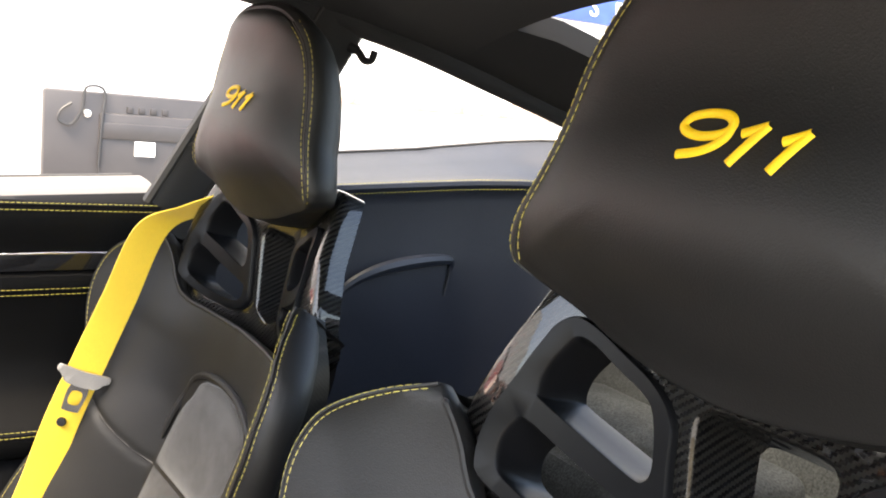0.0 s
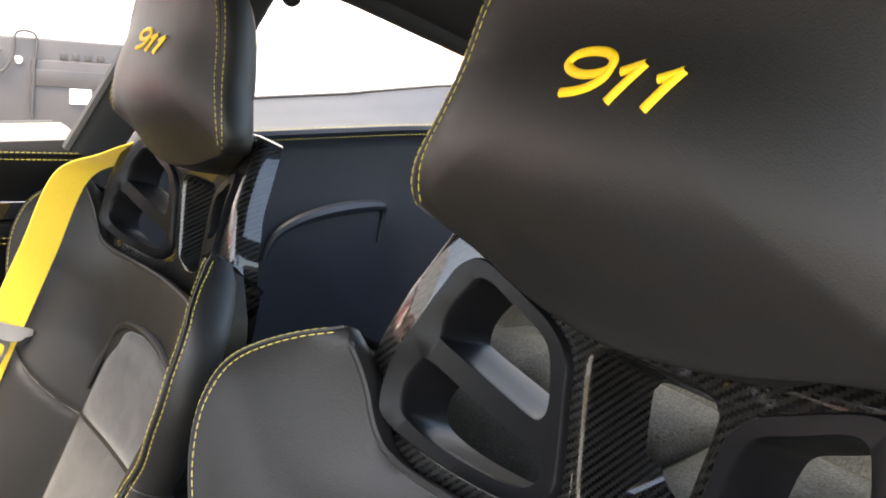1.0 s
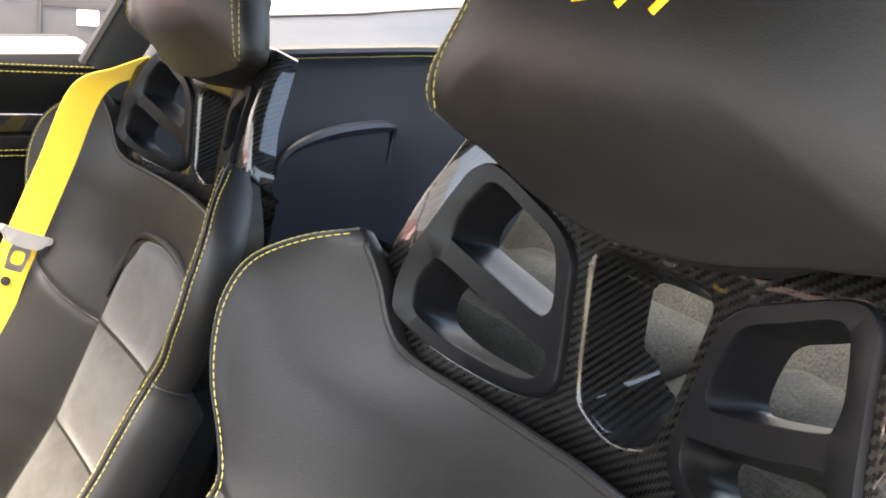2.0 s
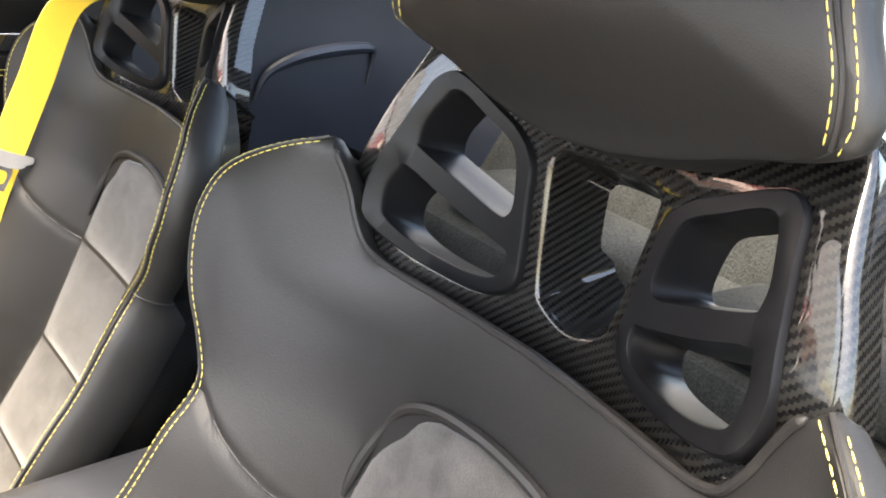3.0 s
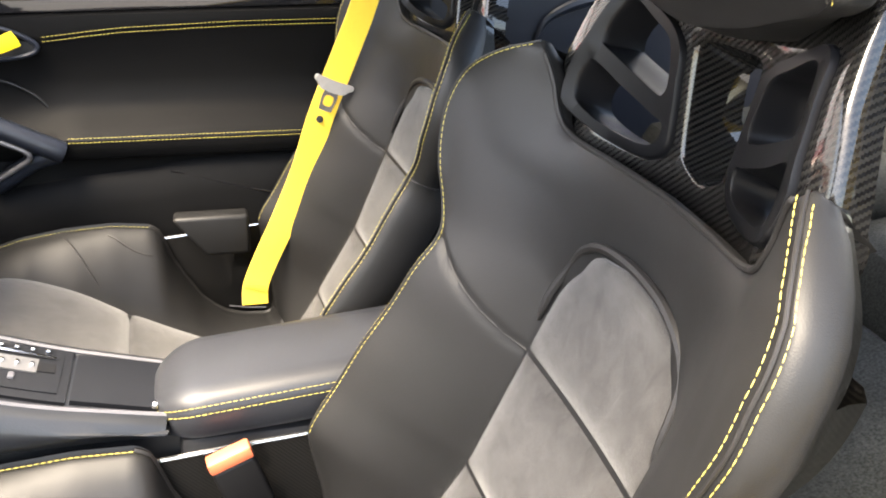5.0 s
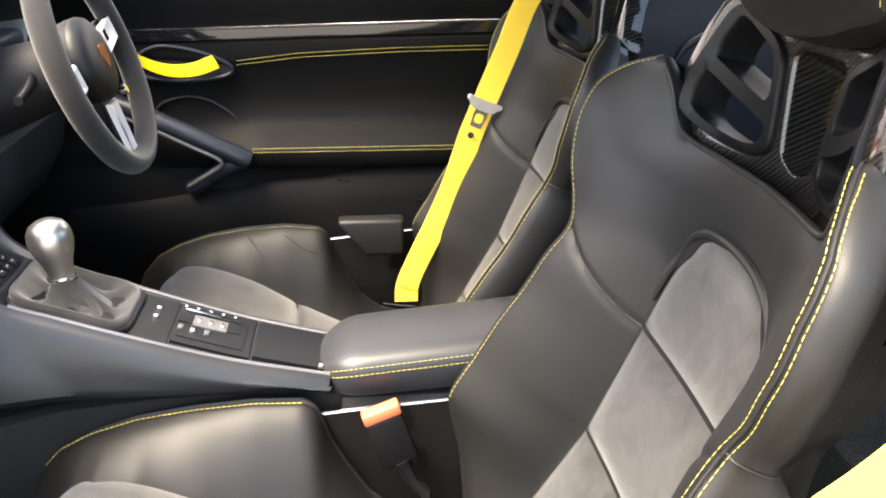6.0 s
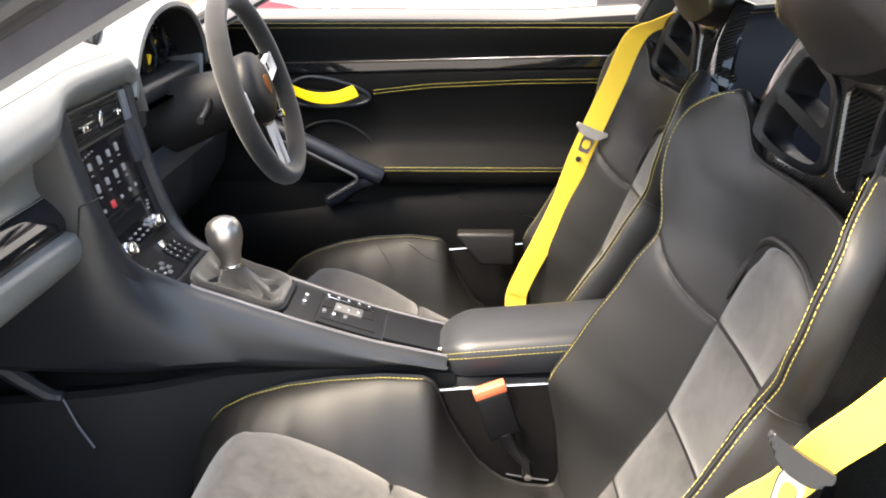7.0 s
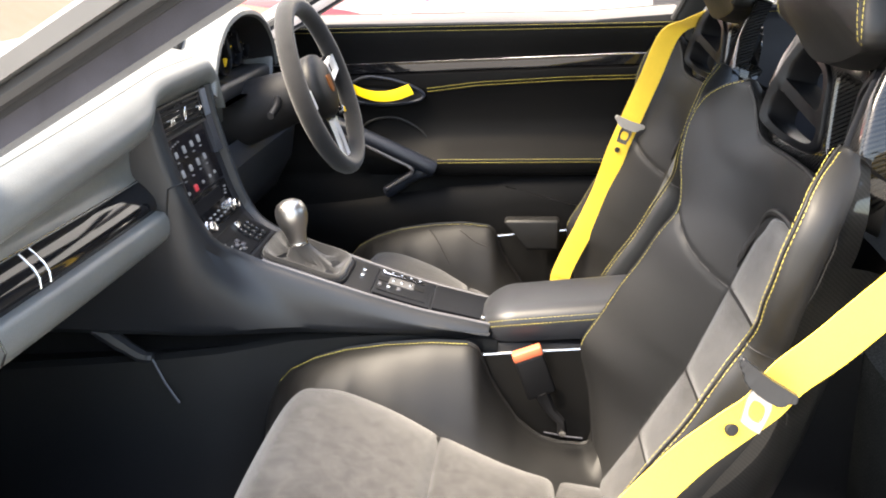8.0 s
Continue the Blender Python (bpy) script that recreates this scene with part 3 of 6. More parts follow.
    def side_at(w, s, n, move, out):
        """Outside the seam: a step away from the pad's middle and back."""
        far = max(math.hypot(w, s - hub[1]), 1e-6)
        move = move * (max(0.0, min(1.0, (s - 0.888) / 0.025)) if move > 0 else 1.0)
        mid = 1 - max(0.0, min(1.0, (abs(w) - 0.09) / 0.05))
        out = out * (0.66 + 0.34 * max(0.0, min(1.0, (s - 0.89) / 0.08)))
        out = out * (1 + 0.35 * mid * (1 - max(0.0, min(1.0, (s - 0.90) / 0.06))))
        lift = (0.42 - 0.32 * mid) * max(0.0, -out) * (1 - max(0.0, min(1.0, (s - 0.90) / 0.06)))
        return on_back(s + (s - hub[1]) / far * move + lift, w + w / far * move, n + out)

    loops = []
    for k in (0.02, 0.12, 0.22, 0.32, 0.42, 0.52, 0.62, 0.7, 0.77, 0.83, 0.88, 0.92, 0.955, 0.985):
        loops.append([head_at(w, s, n, k) for w, s, n in ring])
    for move, out in ((0.0, -0.0015), (0.0035, -0.0006), (0.009, -0.003), (0.0125, -0.008), (0.0135, -0.015), (0.0125, -0.024), (0.008, -0.036), (-0.002, -0.047), (-0.020, -0.056), (-0.05, -0.060), (-0.09, -0.062)):
        loops.append([side_at(w, s, n, move, out) for w, s, n in ring])
    headrest = part("headrest", loft(loops, True, True), LEATHER, thing, "rounded black leather headrest embroidered with a yellow number")
    run = smooth_curve(half[5:13], 8)
    for side in (-1, 1):
        bm = stitches([head_at(side * w, s, n, 0.982, 0.0006) for w, s, n in run])
        stitches([side_at(side * w, s, n, 0.0085, -0.0024) for w, s, n in run], bm=bm)
        part("headrest_stitching", bm, THREAD, headrest, "double row of yellow thread")
        part("headrest_welt", tube([side_at(side * w, s, n, 0.001, -0.001) for w, s, n in run], 0.0016, 6), PIPING, headrest)
    # embroidered number, sewn in raised strokes
    strokes = [
        (smooth_curve([(0.0275, 0.9885), (0.024, 0.9935), (0.014, 0.9962), (0.003, 0.9960), (-0.003, 0.9925), (-0.003, 0.9880), (0.003, 0.9848), (0.014, 0.9832), (0.0235, 0.9850)], 6, True), True),
        (smooth_curve([(-0.0035, 0.9905), (-0.0025, 0.9835), (0.004, 0.9778), (0.013, 0.9742), (0.0235, 0.9722)], 6), False),
        (smooth_curve([(-0.0115, 0.9868), (-0.018, 0.9895), (-0.0245, 0.9922)], 4), False),
        (smooth_curve([(-0.0240, 0.9925), (-0.017, 0.981), (-0.0105, 0.9705)], 4), False),
        (smooth_curve([(-0.0355, 0.9852), (-0.042, 0.988), (-0.0478, 0.9908)], 4), False),
        (smooth_curve([(-0.0473, 0.9912), (-0.0405, 0.980), (-0.0345, 0.9695)], 4), False),
    ]
    bm = bmesh.new()
    for pts, closed in strokes:
        pts = pts + pts[:2] if closed else pts
        rows = []
        for i, (w, s) in enumerate(pts):
            a, b = np.array(pts[max(i - 1, 0)]), np.array(pts[min(i + 1, len(pts) - 1)])
            d = (b - a) / max(np.linalg.norm(b - a), 1e-9)
            cross = np.array([-d[1], d[0]])
            line = []
            for off, up in ((-0.0027, 0.0), (-0.0022, 0.0010), (-0.0010, 0.0016), (0.0010, 0.0016), (0.0022, 0.0010), (0.0027, 0.0)):
                q = np.array([w, s]) + cross * off
                n = dome(q[0], q[1])
                line.append(on_back(q[1], q[0], n + up + 0.0005))
            rows.append(line)
        loft(rows, False, False, bm)
    part("embroidered_number", bm, EMBROIDERY, headrest, "raised yellow embroidery")
    # seat cushion
    ZJ = [(-0.66, 0.12), (-0.62, 0.15), (-0.606, 0.22), (-0.594, 0.30), (-0.574, 0.350), (-0.54, 0.371), (-0.49, 0.366), (-0.41, 0.333), (-0.327, 0.287), (-0.18, 0.222), (-0.03, 0.195), (0.02, 0.19)]
    ZB = [(-0.67, 0.24), (-0.655, 0.29), (-0.64, 0.325), (-0.61, 0.358), (-0.565, 0.381), (-0.505, 0.399), (-0.43, 0.410), (-0.35, 0.416), (-0.282, 0.414), (-0.268, 0.405), (-0.258, 0.378), (-0.249, 0.351), (-0.229, 0.313), (-0.20, 0.266), (-0.176, 0.244), (-0.156, 0.230), (-0.122, 0.220), (-0.083, 0.217), (-0.068, 0.222), (-0.060, 0.25), (0.02, 0.26)]
    if not near:
        # the driver's cushion is raised at its front
        ZJ, ZB = ([(x, z + 0.011 * max(0.0, min(1.0, (-0.24 - x) / 0.14))) for x, z in q] for q in (ZJ, ZB))
    xs = [-0.66 + 0.68 * i / 80 for i in range(81)]
    loops = []
    for x in xs:
        zj, zb = table(x, ZJ), table(x, ZB)
        half = [(0.0, zj - 0.004), (0.10, zj - 0.003), (0.165, zj), (0.178, zj + 0.001), (0.20, zj + (zb - zj) * 0.30), (0.225, zj + (zb - zj) * 0.62), (0.25, zj + (zb - zj) * 0.88), (0.268, zb - 0.002), (0.276, zb), (0.283, zb - 0.004), (0.288, zb - 0.014), (0.288, min(zb - 0.03, 0.2)), (0.275, 0.13)]
        half = smooth_curve(half, 2)
        loops.append([(x, -w, z) for w, z in half[::-1]] + [(x, w, z) for w, z in half[1:]])
    part("cushion_cover", loft(loops, False), LEATHER, thing, "black leather seat base with raised sides")
    FRONT_WIDTH = [tuple(map(float, q)) for q in smooth_curve([(-0.612, 0.160), (-0.608, 0.170), (-0.600, 0.178), (-0.585, 0.184), (-0.56, 0.187), (-0.45, 0.188), (-0.3, 0.186), (-0.05, 0.175)], 4)]
    FRONT_TOP = [tuple(map(float, q)) for q in smooth_curve([(-0.612, 0.17), (-0.609, 0.24), (-0.602, 0.295), (-0.592, 0.330), (-0.578, 0.354), (-0.560, 0.369)] + ZJ[5:], 4)]
    loops = []
    for x in [-0.612 + 0.022 * i / 16 for i in range(16)] + [-0.59 + 0.542 * i / 110 for i in range(111)]:
        zj = table(x, FRONT_TOP)
        half_w = table(x, FRONT_WIDTH)
        fall = min(abs(x - c) for c in (-0.330, -0.13))
        puff = 0.017 * (1 - math.exp(-(fall / 0.009) ** 1.1)) + 0.001
        line = []
        for j in range(-14, 15):
            u = j / 14
            line.append((x - 0.006 * (1 - u * u) * max(0.0, min(1.0, (-0.56 - x) / 0.04)), u * half_w, zj + puff * (1 - abs(u) ** 6) - 0.003))
        loops.append(line)
    part("cushion_insert", loft(loops, False), SUEDE, thing, "warm grey microsuede seat panel")
    for side in (-1, 1):
        pts = [(x, side * 0.277, table(x, ZB) + 0.0006) for x in np.linspace(-0.655, -0.285, 80)]
        part("cushion_stitching", stitches(pts, thick=0.0007 if near else 0.0004), THREAD, thing, "yellow thread")
        pts = [(x, side * 0.281, table(x, ZB) - 0.001) for x in np.linspace(-0.285, -0.062, 44)]
        part("notch_piping", tube(pts, 0.004, 6), PIPING, thing)
    # creases worn into the driver's outer side
    if not near:
        for run in ([(-0.432, 0.86), (-0.427, 0.79), (-0.412, 0.60), (-0.398, 0.42), (-0.384, 0.26), (-0.372, 0.16)], [(-0.362, 0.84), (-0.351, 0.79), (-0.334, 0.70), (-0.313, 0.62), (-0.290, 0.59), (-0.272, 0.60)]):
            pts = []
            for x, q in smooth_curve(run, 4):
                w = 0.178 + 0.098 * q
                low, high = table(x, ZJ), table(x, ZB)
                rise = table(w, [(0.178, 0.0), (0.20, 0.30), (0.225, 0.62), (0.25, 0.88), (0.268, 0.985), (0.276, 1.0)])
                pts.append((x, w, low + (high - low) * rise + 0.0004))
            part("leather_crease", tube(pts, [0.0004] * 3 + [0.0018] * (len(pts) - 6) + [0.0004] * 3, 6), PIPING, thing)
    # shell sides seen through the notches
    for side in (-1, 1):
        fig = [(-0.29, 0.14), (-0.275, 0.385), (-0.249, 0.387), (-0.158, 0.395), (-0.085, 0.401), (-0.03, 0.405), (-0.02, 0.14)]
        bm = slab(fig, [], lambda a, b: (a, side * 0.289, b), lambda a, b: (a, side * 0.299, b))
        part("notch_rail", tube([(-0.15, side * 0.286, 0.236), (-0.115, side * 0.286, 0.229), (-0.08, side * 0.286, 0.225)], 0.0016, 6), TONGUE_DARK, thing)
        part("carbon_side", bm, CARBON_SIDE, thing, "woven carbon side of the shell")
        part("shell_edge", tube([(-0.270, side * 0.293, 0.386), (-0.158, side * 0.293, 0.396), (-0.06, side * 0.293, 0.403)], 0.003, 8), CHROME, thing)
    # base on the floor
    bm = block((-0.60, -0.24, 0.12), (0.08, 0.24, 0.19), 0.02)
    part("seat_base", bm, PLASTIC_HARD, thing)
    for side in (-1, 1):
        part("slide_rail", block((-0.62, side * 0.2 - 0.02, 0.075), (0.10, side * 0.2 + 0.02, 0.122), 0.004), PLASTIC_HARD, thing)
    thing.location = (x_shift, y, 0)
    label = "black leather bucket seat with grey suede insert and carbon shell"
    return tagged(thing, label, "car seat", "front seats")


passenger_seat = seat("bucket_seat", -0.365)
driver_seat = seat("bucket_seat", 0.365, 0.002, False)
driver_seat.location.z = -0.016
driver_seat.rotation_euler.z = radians(1.8)


# ---- car shell: floor, walls, roof ----
def structure(name, bm, mat, label, category="", smooth=True):
    ob = part(name, bm, mat, None, label, smooth, "structure")
    if category:
        ob["category"] = category
    return ob


structure("ground", block((-60, -60, -0.3), (60, 60, 0.0)), CONCRETE, "grey paved ground around the car", "ground")
structure("car_floor", block((-1.45, -0.66, 0.05), (0.46, 0.72, 0.075), 0.005), CARPET, "dark carpeted car floor", "floor")
structure("car_sill", block((-1.2, -0.80, 0.05), (0.45, -0.66, 0.33), 0.03, 3), PLASTIC_HARD, "black door sill trim", "sill")
structure("firewall", block((-1.50, -0.76, 0.05), (-1.42, 0.76, 0.80), 0.01), CARPET, "dark carpeted bulkhead under the dashboard", "bulkhead")


def quarter(side, ledge=False):
    """The rear side panel with its pale-lit ledge under the side window."""
    loops = []
    for x in np.linspace(0.25 if side > 0 else 0.42, 1.30, 40):
        top = table(x, [(0.19, 0.945), (0.46, 0.974), (0.68, 0.994), (0.91, 1.028), (1.30, 1.05)])
        edge = table(x, [(0.19, 0.90), (0.46, 0.921), (0.69, 0.938), (0.81, 0.946), (0.86, 0.944), (0.95, 0.925), (1.30, 0.80)])
        y0 = table(x, [(0.19, 0.705), (0.55, 0.70), (0.72, 0.69), (0.85, 0.655), (1.0, 0.56), (1.30, 0.30)])
        out = 1.083 - (1.083 - top) * (y0 + 0.15 + 0.677) / (y0 + 0.02 + 0.677)
        row = [(y0 + 0.19, out - 0.02), (y0 + 0.16, out + 0.002), (y0 + 0.14, out), (y0 + 0.09, edge * 0.42 + out * 0.58), (y0 + 0.04, edge * 0.72 + out * 0.28), (y0 + 0.016, edge * 0.86 + out * 0.14 + 0.001), (y0 + 0.004, edge + 0.007), (y0, edge), (y0 + 0.004, edge - 0.006), (y0 + 0.006, edge - 0.03), (y0 - 0.002, 0.82), (y0 - 0.012, 0.70), (y0 - 0.016, 0.5), (y0 - 0.016, 0.12)]
        loops.append([(x, side * y, z) for y, z in (row[:7] if ledge else row[6:])])
    return loft(loops, False)


def ledge_line(x, side, dz):
    edge = table(x, [(0.19, 0.90), (0.46, 0.921), (0.69, 0.938), (0.81, 0.946), (0.86, 0.944), (0.95, 0.925), (1.30, 0.80)])
    y0 = table(x, [(0.19, 0.705), (0.55, 0.70), (0.72, 0.69), (0.85, 0.655), (1.0, 0.56), (1.30, 0.30)])
    return (x, side * (y0 - 0.001 + (0.006 if dz > 0 else 0.003)), edge + dz)


for side, tag in ((1, "driver"), (-1, "passenger")):
    panel = structure("wall_" + tag, quarter(side), LEATHER_SIDE, "blue-black leather rear side panel with yellow seams", "side panel")
    # ledge in greyer leather than its panel: the wall's reflection put into colour
    part("window_ledge", quarter(side, True), LEATHER_GREY, panel, "leather ledge under the side window, greyed for wall light")
    for dz in (0.009, -0.008):
        part("yellow_stitching", stitches([ledge_line(x, side, dz) for x in np.linspace(0.26 if side > 0 else 0.43, 1.1, 90)], thick=0.0006), THREAD, panel, "yellow thread")
    pull = smooth_curve([(0.455, 0.715), (0.475, 0.757), (0.515, 0.781), (0.566, 0.796), (0.62, 0.804), (0.665, 0.806), (0.680, 0.800), (0.678, 0.780), (0.672, 0.74)], 6)
    radii = [0.003 + 0.009 * math.sin(math.pi * min(1, i / (len(pull) * 0.85))) for i in range(len(pull))]
    part("pocket_rim", tube([(x, side * 0.684, z) for x, z in pull], [max(0.003, r) for r in radii], 8), LEATHER_SIDE, panel, "raised leather pocket rim")
    seal_pts = []
    for x in np.linspace(0.3, 1.0, 24):
        y0 = table(x, [(0.19, 0.705), (0.55, 0.70), (0.72, 0.69), (0.85, 0.655), (1.0, 0.56), (1.30, 0.30)])
        top = table(x, [(0.19, 0.945), (0.46, 0.974), (0.68, 0.994), (0.91, 1.028), (1.30, 1.05)])
        seal_pts.append((x, side * (y0 + 0.147), 1.083 - (1.083 - top) * (y0 + 0.15 + 0.677) / (y0 + 0.02 + 0.677) + 0.003))
    part("window_seal", tube(seal_pts, 0.0035, 6), RUBBER, panel)

# rear luggage deck behind the seats, carpeted, with a gap before the back shelf
loops = []
for x, z in ((0.40, 0.10), (0.40, 0.36), (0.405, 0.385), (0.43, 0.40), (0.60, 0.46), (0.655, 0.48), (0.668, 0.475), (0.672, 0.45)):
    loops.append([(x, -0.68, z), (x, -0.3, z + 0.004), (x, 0.0, z + 0.006), (x, 0.3, z + 0.004), (x, 0.685, z)])
structure("floor_rear", loft(loops, False), CARPET_GREY, "grey carpeted luggage deck behind the seats", "carpet")
loops = []
for x, z in ((0.675, 0.44), (0.70, 0.45), (0.705, 0.52), (0.72, 0.545), (0.76, 0.555), (0.90, 0.59), (0.95, 0.72), (1.0, 0.80), (1.06, 0.84), (1.5, 0.86)):
    loops.append([(x, -0.68, z), (x, -0.3, z + 0.006), (x, 0.0, z + 0.01), (x, 0.3, z + 0.006), (x, 0.685, z)])
structure("floor_shelf", loft(loops, False), CARPET_GREY, "grey carpeted rear bench and parcel shelf", "carpet")
part("shelf_pad", block((0.74, -0.50, 0.56), (0.90, -0.05, 0.63), 0.03, 4), CARPET_GREY, None, "grey carpeted rear backrest pad", kind="structure")
part("shelf_pad_far", block((0.74, 0.05, 0.56), (0.90, 0.50, 0.63), 0.03, 4), CARPET_GREY, None, "grey carpeted rear backrest pad", kind="structure")

# headliner and pillars
ROOF_EDGE = [(-0.45, 0.55, 1.16), (-0.2, 0.585, 1.205), (0.1, 0.60, 1.222), (0.30, 0.605, 1.205), (0.43, 0.605, 1.184), (0.55, 0.605, 1.158), (0.69, 0.600, 1.118), (0.85, 0.585, 1.070), (1.0, 0.53, 1.005), (1.2, 0.42, 0.94)]
ROOF_MID = [(-0.45, 1.215), (-0.2, 1.258), (0.1, 1.272), (0.43, 1.255), (0.70, 1.225), (0.80, 1.20)]


def roof_sheet(x0, x1, lift):
    loops = []
    for x in np.linspace(x0, x1, 26):
        ye, ze, zm = table(x, ROOF_EDGE, 1), table(x, ROOF_EDGE, 2), table(x, ROOF_MID)
        loops.append([(x, ye * u, ze + (zm - ze) * (1 - abs(u) ** 2.6) + lift) for u in np.linspace(-1, 1, 25)])
    return loops


structure("ceiling", loft(roof_sheet(-0.28, 0.60, 0.0), False), HEADLINER, "black cloth headliner under the roof", "headliner")
structure("roof", loft(roof_sheet(-0.29, 0.61, 0.035), False), BODY_PAINT, "painted steel car roof", "roof")
for side, tag in ((1, "driver"), (-1, "passenger")):
    # side of the roof round the rear window
    loops = []
    for x in np.linspace(0.58, 1.30, 16):
        ye, ze = table(x, ROOF_EDGE, 1), table(x, ROOF_EDGE, 2)
        inner = ye * table(x, [(0.58, 0.80), (0.68, 0.74), (0.8, 0.70), (1.0, 0.72), (1.3, 0.80)])
        zi = ze + (table(min(x, 0.8), ROOF_MID) - ze) * 0.55 * table(x, [(0.68, 1.1), (0.8, 0.9), (1.0, 0.6), (1.3, 0.3)])
        loops.append([(x, side * y, z) for y, z in ((ye + 0.03, ze - 0.004), (ye, ze), (ye * 0.6 + inner * 0.4, ze * 0.55 + zi * 0.45), (inner, zi), (inner - 0.01, zi + 0.03), (ye, ze + 0.045), (ye + 0.03, ze + 0.02))])
    structure("pillar_rear_" + tag, loft(loops, True, True), HEADLINER, "black cloth covered rear roof pillar", "pillar")
    # rail over the doors and side windows
    rail = [(x, side * (y + 0.012), z + 0.004) for x, y, z in smooth_curve(ROOF_EDGE[:9], 3)]
    structure("rail_" + tag, tube(rail, 0.024, 10), HEADLINER, "black cloth roof rail above the door", "roof rail")
    # centre pillar
    loops = []
    for k in np.linspace(0.10, 1, 10):
        back = 0.0 if side > 0 else 0.20
        x0, x1 = 0.135 + 0.165 * k + back, 0.30 + 0.150 * k + back * (1 - 0.5 * k)
        y, z = 0.738 - 0.118 * k, 0.84 + 0.36 * k
        ring = [(x0, side * (y - 0.004), z), (x0 + 0.012, side * (y - 0.022), z), ((x0 + x1) / 2, side * (y - 0.028), z), (x1 - 0.01, side * (y - 0.02), z), (x1, side * y, z), ((x0 + x1) / 2, side * (y + 0.035), z)]
        loops.append([tuple(q) for q in smooth_curve(ring, 4, True)])
    structure("pillar_foot_" + tag, block((0.174 if side > 0 else 0.36, min(side * 0.709, side * 0.80), 0.12), (0.36 if side > 0 else 0.50, max(side * 0.709, side * 0.80), 0.893), 0.012, 3), LEATHER, "black trim at the foot of the centre pillar", "pillar")
    pillar = structure("pillar_middle_" + tag, loft(loops, True, True), HEADLINER, "black trimmed centre pillar", "pillar")
    part("window_seal", tube([Vector(q[0]) + Vector((-0.006, -side * 0.004, 0)) for q in loops], 0.009, 8), RUBBER, pillar, "black rubber window seal")
    part("trim_seam", tube([Vector(q[8]) + Vector((-0.016, -side * 0.0005, 0)) for q in loops], 0.0022, 6), PIPING, pillar)
    part("trim_seam", tube([Vector(q) + Vector((0, -side * 0.0005, 0)) for q in loops[3][2:14]], 0.0022, 6), PIPING, pillar)
    # windscreen pillar with its rubber seal and suede lining
    loops, seal, edge, body = [], [], [], []
    for x in np.linspace(-1.20, -0.28, 20):
        zl, zm, zu = 0.886 + 0.546 * (x + 0.77), 0.931 + 0.546 * (x + 0.732), 1.004 + 0.55 * (x + 0.703)
        loops.append([(x, side * y, z) for y, z in ((0.600, zl), (0.612, zl + 0.010), (0.632, zm - 0.008), (0.650, zm), (0.668, zm + 0.002), (0.668, zm - 0.03), (0.63, zl - 0.010), (0.606, zl - 0.007))])
        seal.append((x, side * 0.662, zm + 0.011))
        edge.append((x, side * 0.684, zu - 0.041))
        body.append([(x, side * y, z) for y, z in ((0.668, zu - 0.028), (0.682, zu - 0.008), (0.694, zu - 0.002), (0.708, zu - 0.010), (0.706, zu - 0.030), (0.672, zu - 0.033))])
    structure("pillar_front_" + tag, loft(loops, True, True), PILLAR_CLOTH, "grey suede lined windscreen pillar", "pillar")
    structure("seal_" + tag, tube(seal, 0.014, 8), HEADLINER, "dark cloth door seal on the windscreen pillar", "door seal")
    structure("trim_pillar_" + tag, loft(body, True, True), BODY_PAINT, "pale painted outer windscreen pillar", "pillar")
    structure("seal_outer_" + tag, tube(edge, 0.011, 8), RUBBER, "thin black seal on the outer pillar", "door seal")
    # kick panel and wing that close the footwell
    structure("wall_front_" + tag, loft([[(x, side * 0.70, z0), (x, side * 0.72, 0.40), (x, side * 0.72, 0.05)] for x, z0 in ((-1.50, 0.66), (-1.2, 0.66), (-0.98, 0.74), (-0.90, 0.76), (-0.87, 0.66), (-0.86, 0.33))], False), CARPET, "dark carpeted footwell side", "footwell")

structure("trim_header", tube([(-0.28, y, 1.182 + 0.065 * (1 - (abs(y) / 0.56) ** 2.4)) for y in np.linspace(-0.56, 0.56, 16)], 0.03, 10), HEADLINER, "black header rail over the windscreen", "header")
# coat hook on the far centre pillar
hook = part("coat_hook", tube(smooth_curve([(0.418, 0.618, 1.150), (0.428, 0.608, 1.143), (0.434, 0.598, 1.131), (0.443, 0.592, 1.132), (0.447, 0.590, 1.146)], 4), [0.008] * 4 + [0.006] * 13, 8), PLASTIC_HARD)
tagged(hook, "small black plastic coat hook on the centre pillar", "hook")


